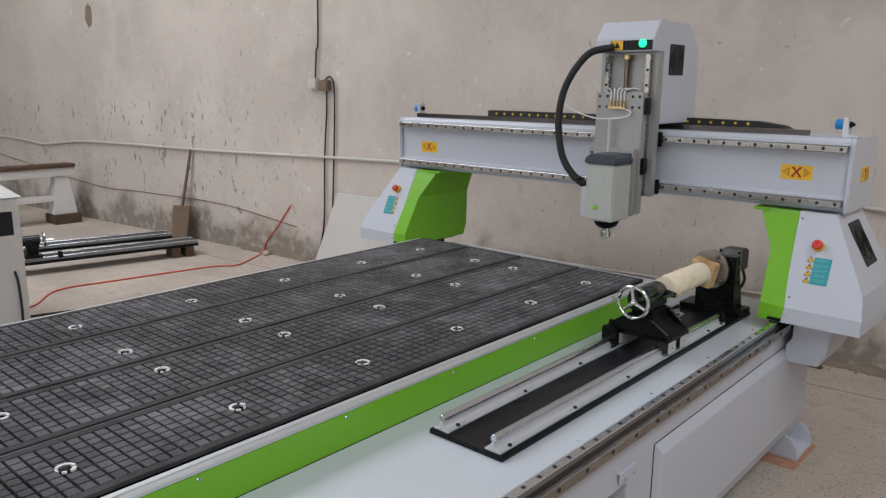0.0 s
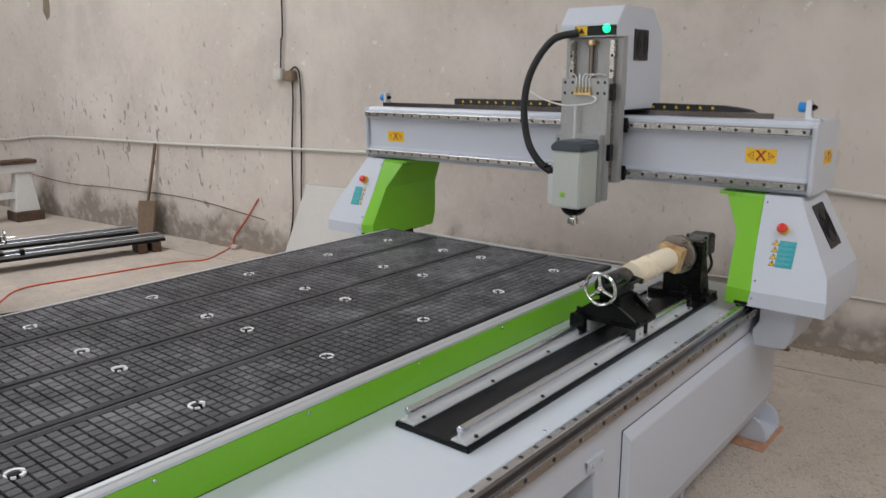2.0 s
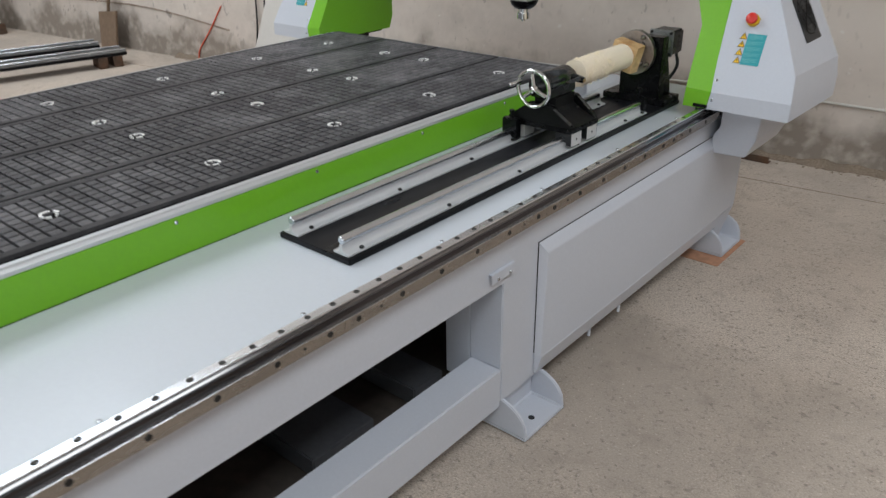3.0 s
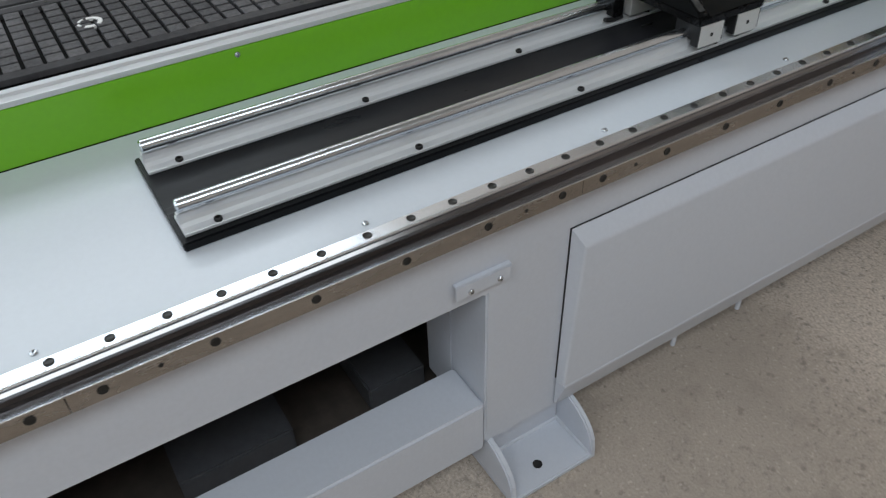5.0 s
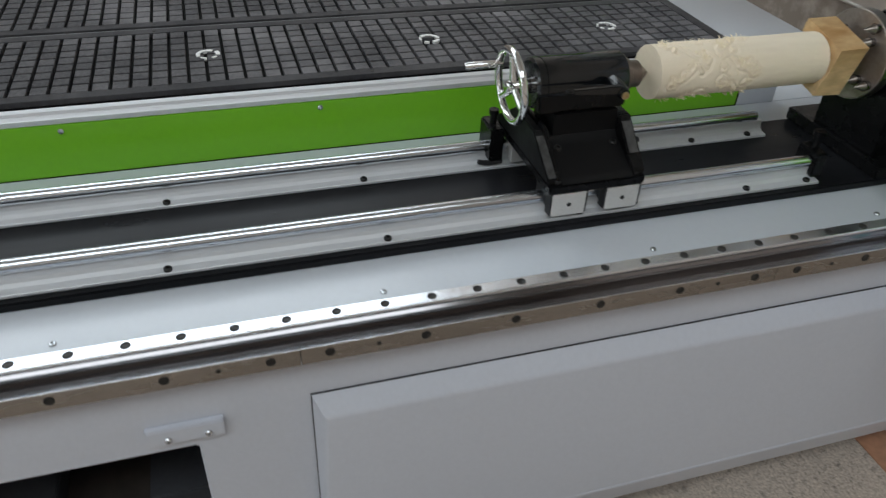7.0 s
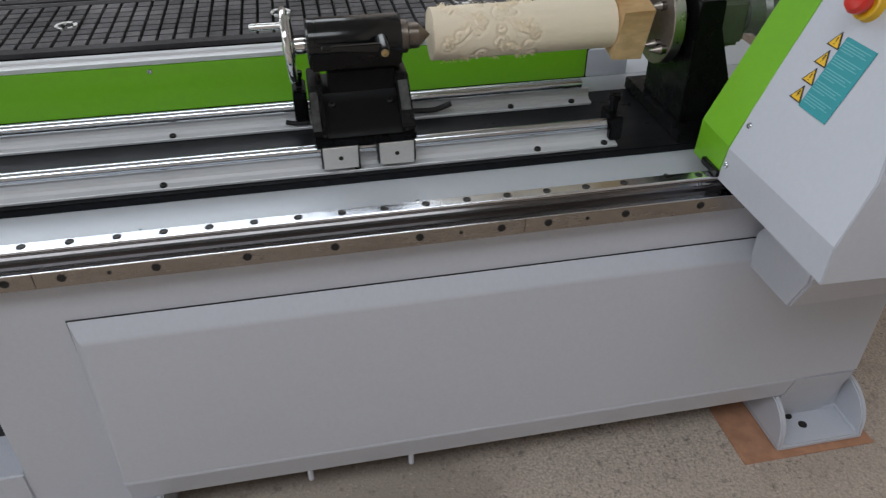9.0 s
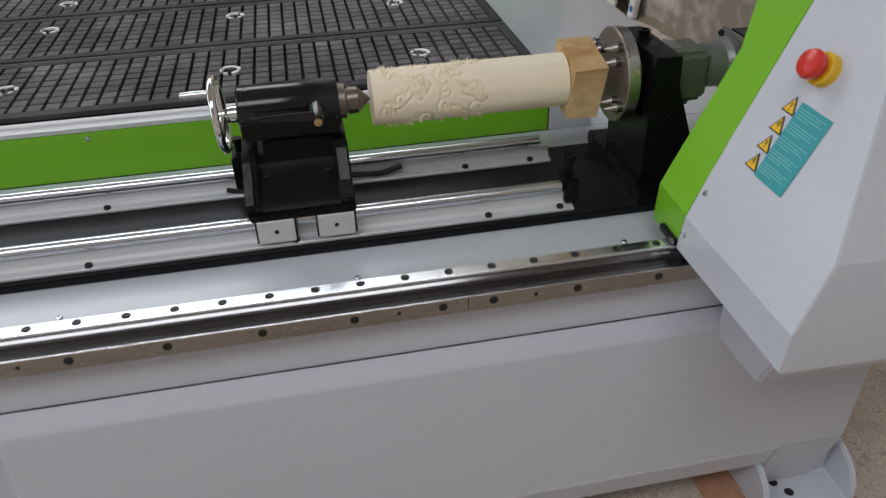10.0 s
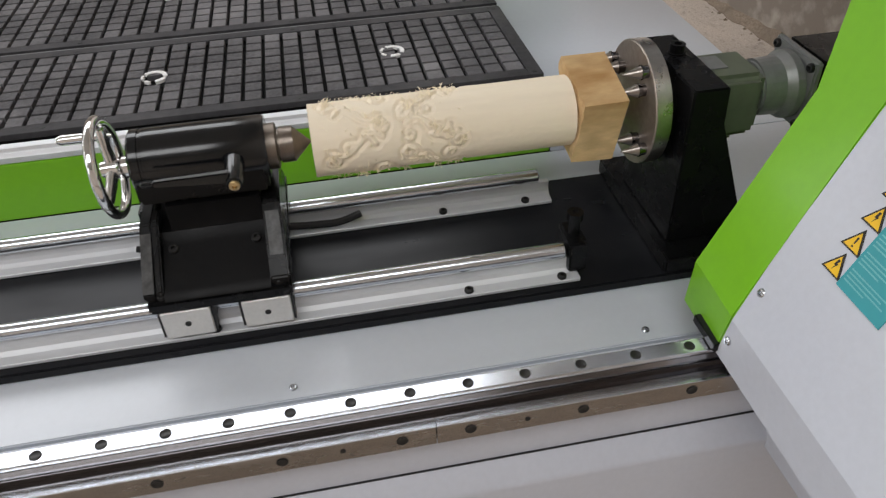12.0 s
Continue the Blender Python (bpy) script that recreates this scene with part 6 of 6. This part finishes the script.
# shovel and box leaning at the wall
sh = thing("shovel", "old shovel with a wooden shaft leaning against the wall", "shovel")
b = bm_new()
cyl(b, (-5.76, 1.205, 0.30), (-5.645, wall_line(-5.645, 0.03), 0.860), 0.014, 10)
part("shaft", b, CARDBOARD, sh)
b = bm_new()
hexa(b, [(-5.88, 1.14, 0.002), (-5.63, 1.15, 0.002), (-5.63, 1.17, 0.002), (-5.88, 1.16, 0.002)], [(-5.885, 1.18, 0.315), (-5.615, 1.20, 0.338), (-5.615, 1.22, 0.338), (-5.885, 1.20, 0.315)])
part("blade", b, CARDBOARD, sh, "", 0.004)
# spare rotary beds on the floor
for x0, y0, x1, y1, tall in ((-6.12, -1.30, -5.60, 0.97, False), (-5.61, -1.30, -5.15, 0.96, True)):
    mod = thing("rail_bed", "spare black rail bed with two bright rods lying on blocks", "rail", "spare rail beds")
    a, c = Vector((x0, y0, 0)), Vector((x1, y1, 0))
    d = (c - a).normalized()
    n = Vector((-d.y, d.x, 0))

    def bar(lo, hi, za, zb, f0=0.0, f1=1.0):
        bb = bm_new()
        p, q = a.lerp(c, f0), a.lerp(c, f1)
        base_loop = [p + n * lo, q + n * lo, q + n * hi, p + n * hi]
        hexa(bb, [v + Vector((0, 0, za)) for v in base_loop], [v + Vector((0, 0, zb)) for v in base_loop])
        return bb
    part("bed_plate", bar(-0.105, 0.105, 0.085, 0.108), BLACK_MATT, mod, "", 0.002)
    for off in (-0.075, 0.075):
        sup = part("rail_support", bar(off - 0.022, off + 0.022, 0.1085, 0.118), MOTOR_GREY, mod, "", 0.001)
        b = bm_new()
        cyl(b, a + n * off + Vector((0, 0, 0.127)), c + n * off + Vector((0, 0, 0.127)), 0.0085, 12)
        part("round_rail", b, SHAFT, sup, "polished round steel shaft")
    for f in (0.14, 0.915, 0.965):
        part("block", bar(-0.12, 0.06, 0.001, 0.0845, f - 0.016, f + 0.016), RUST, mod, "rusty steel block", 0.004)
    part("carriage", bar(-0.10, -0.045, 0.119, 0.165, 0.520, 0.535), BLACK, mod, "", 0.003)
    if tall:
        part("saddle", bar(-0.10, 0.10, 0.138, 0.155, 0.42, 0.475), BLACK, mod, "", 0.003)
        part("pedestal", bar(-0.045, 0.045, 0.1555, 0.245, 0.43, 0.465), BLACK, mod, "", 0.006)
        p, q = a.lerp(c, 0.415) + Vector((0, 0, 0.262)), a.lerp(c, 0.475) + Vector((0, 0, 0.262))
        b = bm_new()
        cyl(b, p, q, 0.036, 24)
        part("barrel", b, GLOSS_BLACK, mod, "glossy black barrel")
        b = bm_new()
        w = q + d * 0.03
        ring(b, tuple(w), tuple(d), 0.056, 0.006, 36, 8)
        wheel = part("handwheel", b, CHROME, mod, "chromed handwheel")
        b = bm_new()
        cyl(b, q, w + d * 0.006, 0.012, 14)
        for k in range(3):
            v = n * math.cos(2.1 * k + 0.4) + Vector((0, 0, math.sin(2.1 * k + 0.4)))
            cyl(b, w, w + v * 0.054, 0.006, 8)
        cyl(b, w + n * -0.045, w + n * -0.045 + d * 0.06, 0.006, 8)
        part("spoke", b, CHROME, wheel)
# white frame of another machine
fm = thing("white_machine_frame", "white painted steel frame of another machine on dark blocks", "machine frame")
for y in (0.80, -1.6):
    b = bm_new()
    hexa(b, [(-7.56, y - 0.12, 0.10), (-7.40, y - 0.12, 0.10), (-7.40, y + 0.12, 0.10), (-7.56, y + 0.12, 0.10)], [(-7.53, y - 0.07, 0.50), (-7.42, y - 0.07, 0.50), (-7.42, y + 0.07, 0.50), (-7.53, y + 0.07, 0.50)])
    part("post", b, FARWHITE, fm, "", 0.005)
    b = bm_new()
    box(b, -7.62, -7.36, y - 0.13, y + 0.14, 0.001, 0.0995)
    part("block", b, RUST, fm, "", 0.004)
b = bm_new()
box(b, -7.56, -7.40, -2.4, 0.92, 0.5005, 0.590)
part("girder", b, FARWHITE, fm, "", 0.005)
b = bm_new()
box(b, -7.53, -7.42, -1.52, 0.72, 0.24, 0.30)
part("stretcher", b, FARWHITE, fm, "", 0.004)
b = bm_new()
box(b, -7.58, -7.38, -2.4, 0.93, 0.5905, 0.625)
part("table_edge", b, RUST, fm, "", 0.003)
# white control cabinet
cab = thing("control_cabinet", "white control cabinet with a black screen on the floor", "cabinet")
b = bm_new()
box(b, -4.60, -4.02, -1.60, -0.825, 0.003, 0.80)
part("body", b, FARWHITE, cab, "", 0.006)
b = bm_new()
hexa(b, [(-4.60, -1.62, 0.8005), (-4.0, -1.62, 0.8005), (-4.0, -0.805, 0.8005), (-4.60, -0.805, 0.8005)], [(-4.60, -1.62, 0.90), (-4.10, -1.62, 0.90), (-4.05, -0.83, 0.82), (-4.60, -0.83, 0.90)])
part("top", b, FARWHITE, cab, "", 0.005)
b = bm_new()
box(b, -4.0195, -4.012, -1.35, -0.87, 0.58, 0.72)
part("screen", b, GLASS_BLACK, cab, "black screen", 0.002)
b = bm_new()
tube(b, [(-4.012, -0.89, 0.36), (-3.99, -0.885, 0.30), (-3.99, -0.88, 0.15), (-4.00, -0.88, 0.008)], 0.008, 8)
part("cord", b, RUBBER, cab)
# hose, cable, stone, scrap iron
pipe("air_hose", "orange-red air hose lying in bends on the floor", [(-4.40, -0.75, 0.007), (-4.47, -0.625, 0.007), (-4.735, -0.37, 0.007), (-4.69, 0.05, 0.007), (-4.575, 0.732, 0.007), (-4.47, 0.93, 0.007), (-4.58, 1.16, 0.007), (-4.70, 1.355, 0.012), (-4.685, wall_line(-4.685, 0.008), 0.10), (-4.525, wall_line(-4.525, 0.008), 0.266), (-4.36, wall_line(-4.36, 0.008), 0.46)], 0.0055, HOSE_RED, "hose")
pipe("floor_cable", "black cable lying across the concrete floor", [(-4.2, -0.95, 0.008), (-4.2, -0.72, 0.008), (-4.0, -0.2, 0.008), (-3.7, 0.2, 0.008), (-3.2, 0.4, 0.008), (-2.4, 0.5, 0.008)], 0.0075, RUBBER, "cable")
b = bm_new()
bmesh.ops.create_icosphere(b, subdivisions=2, radius=0.035)
for v in b.verts:
    v.co *= 1 + 0.25 * noise.noise(v.co * 30)
    v.co.z *= 0.6
    v.co += Vector((-4.63, 1.34, 0.019))
solid("stone", "small grey stone lying on the floor", "stone", b, CONCRETE)
b = bm_new()
prism(b, [(1.725, 0.002), (1.770, 0.002), (1.770, 0.007), (1.732, 0.007), (1.732, 0.036), (1.725, 0.036)], "x", -0.56, -0.20)
solid("angle_iron", "short rusty angle iron lying by the wall", "scrap iron", b, RUST)
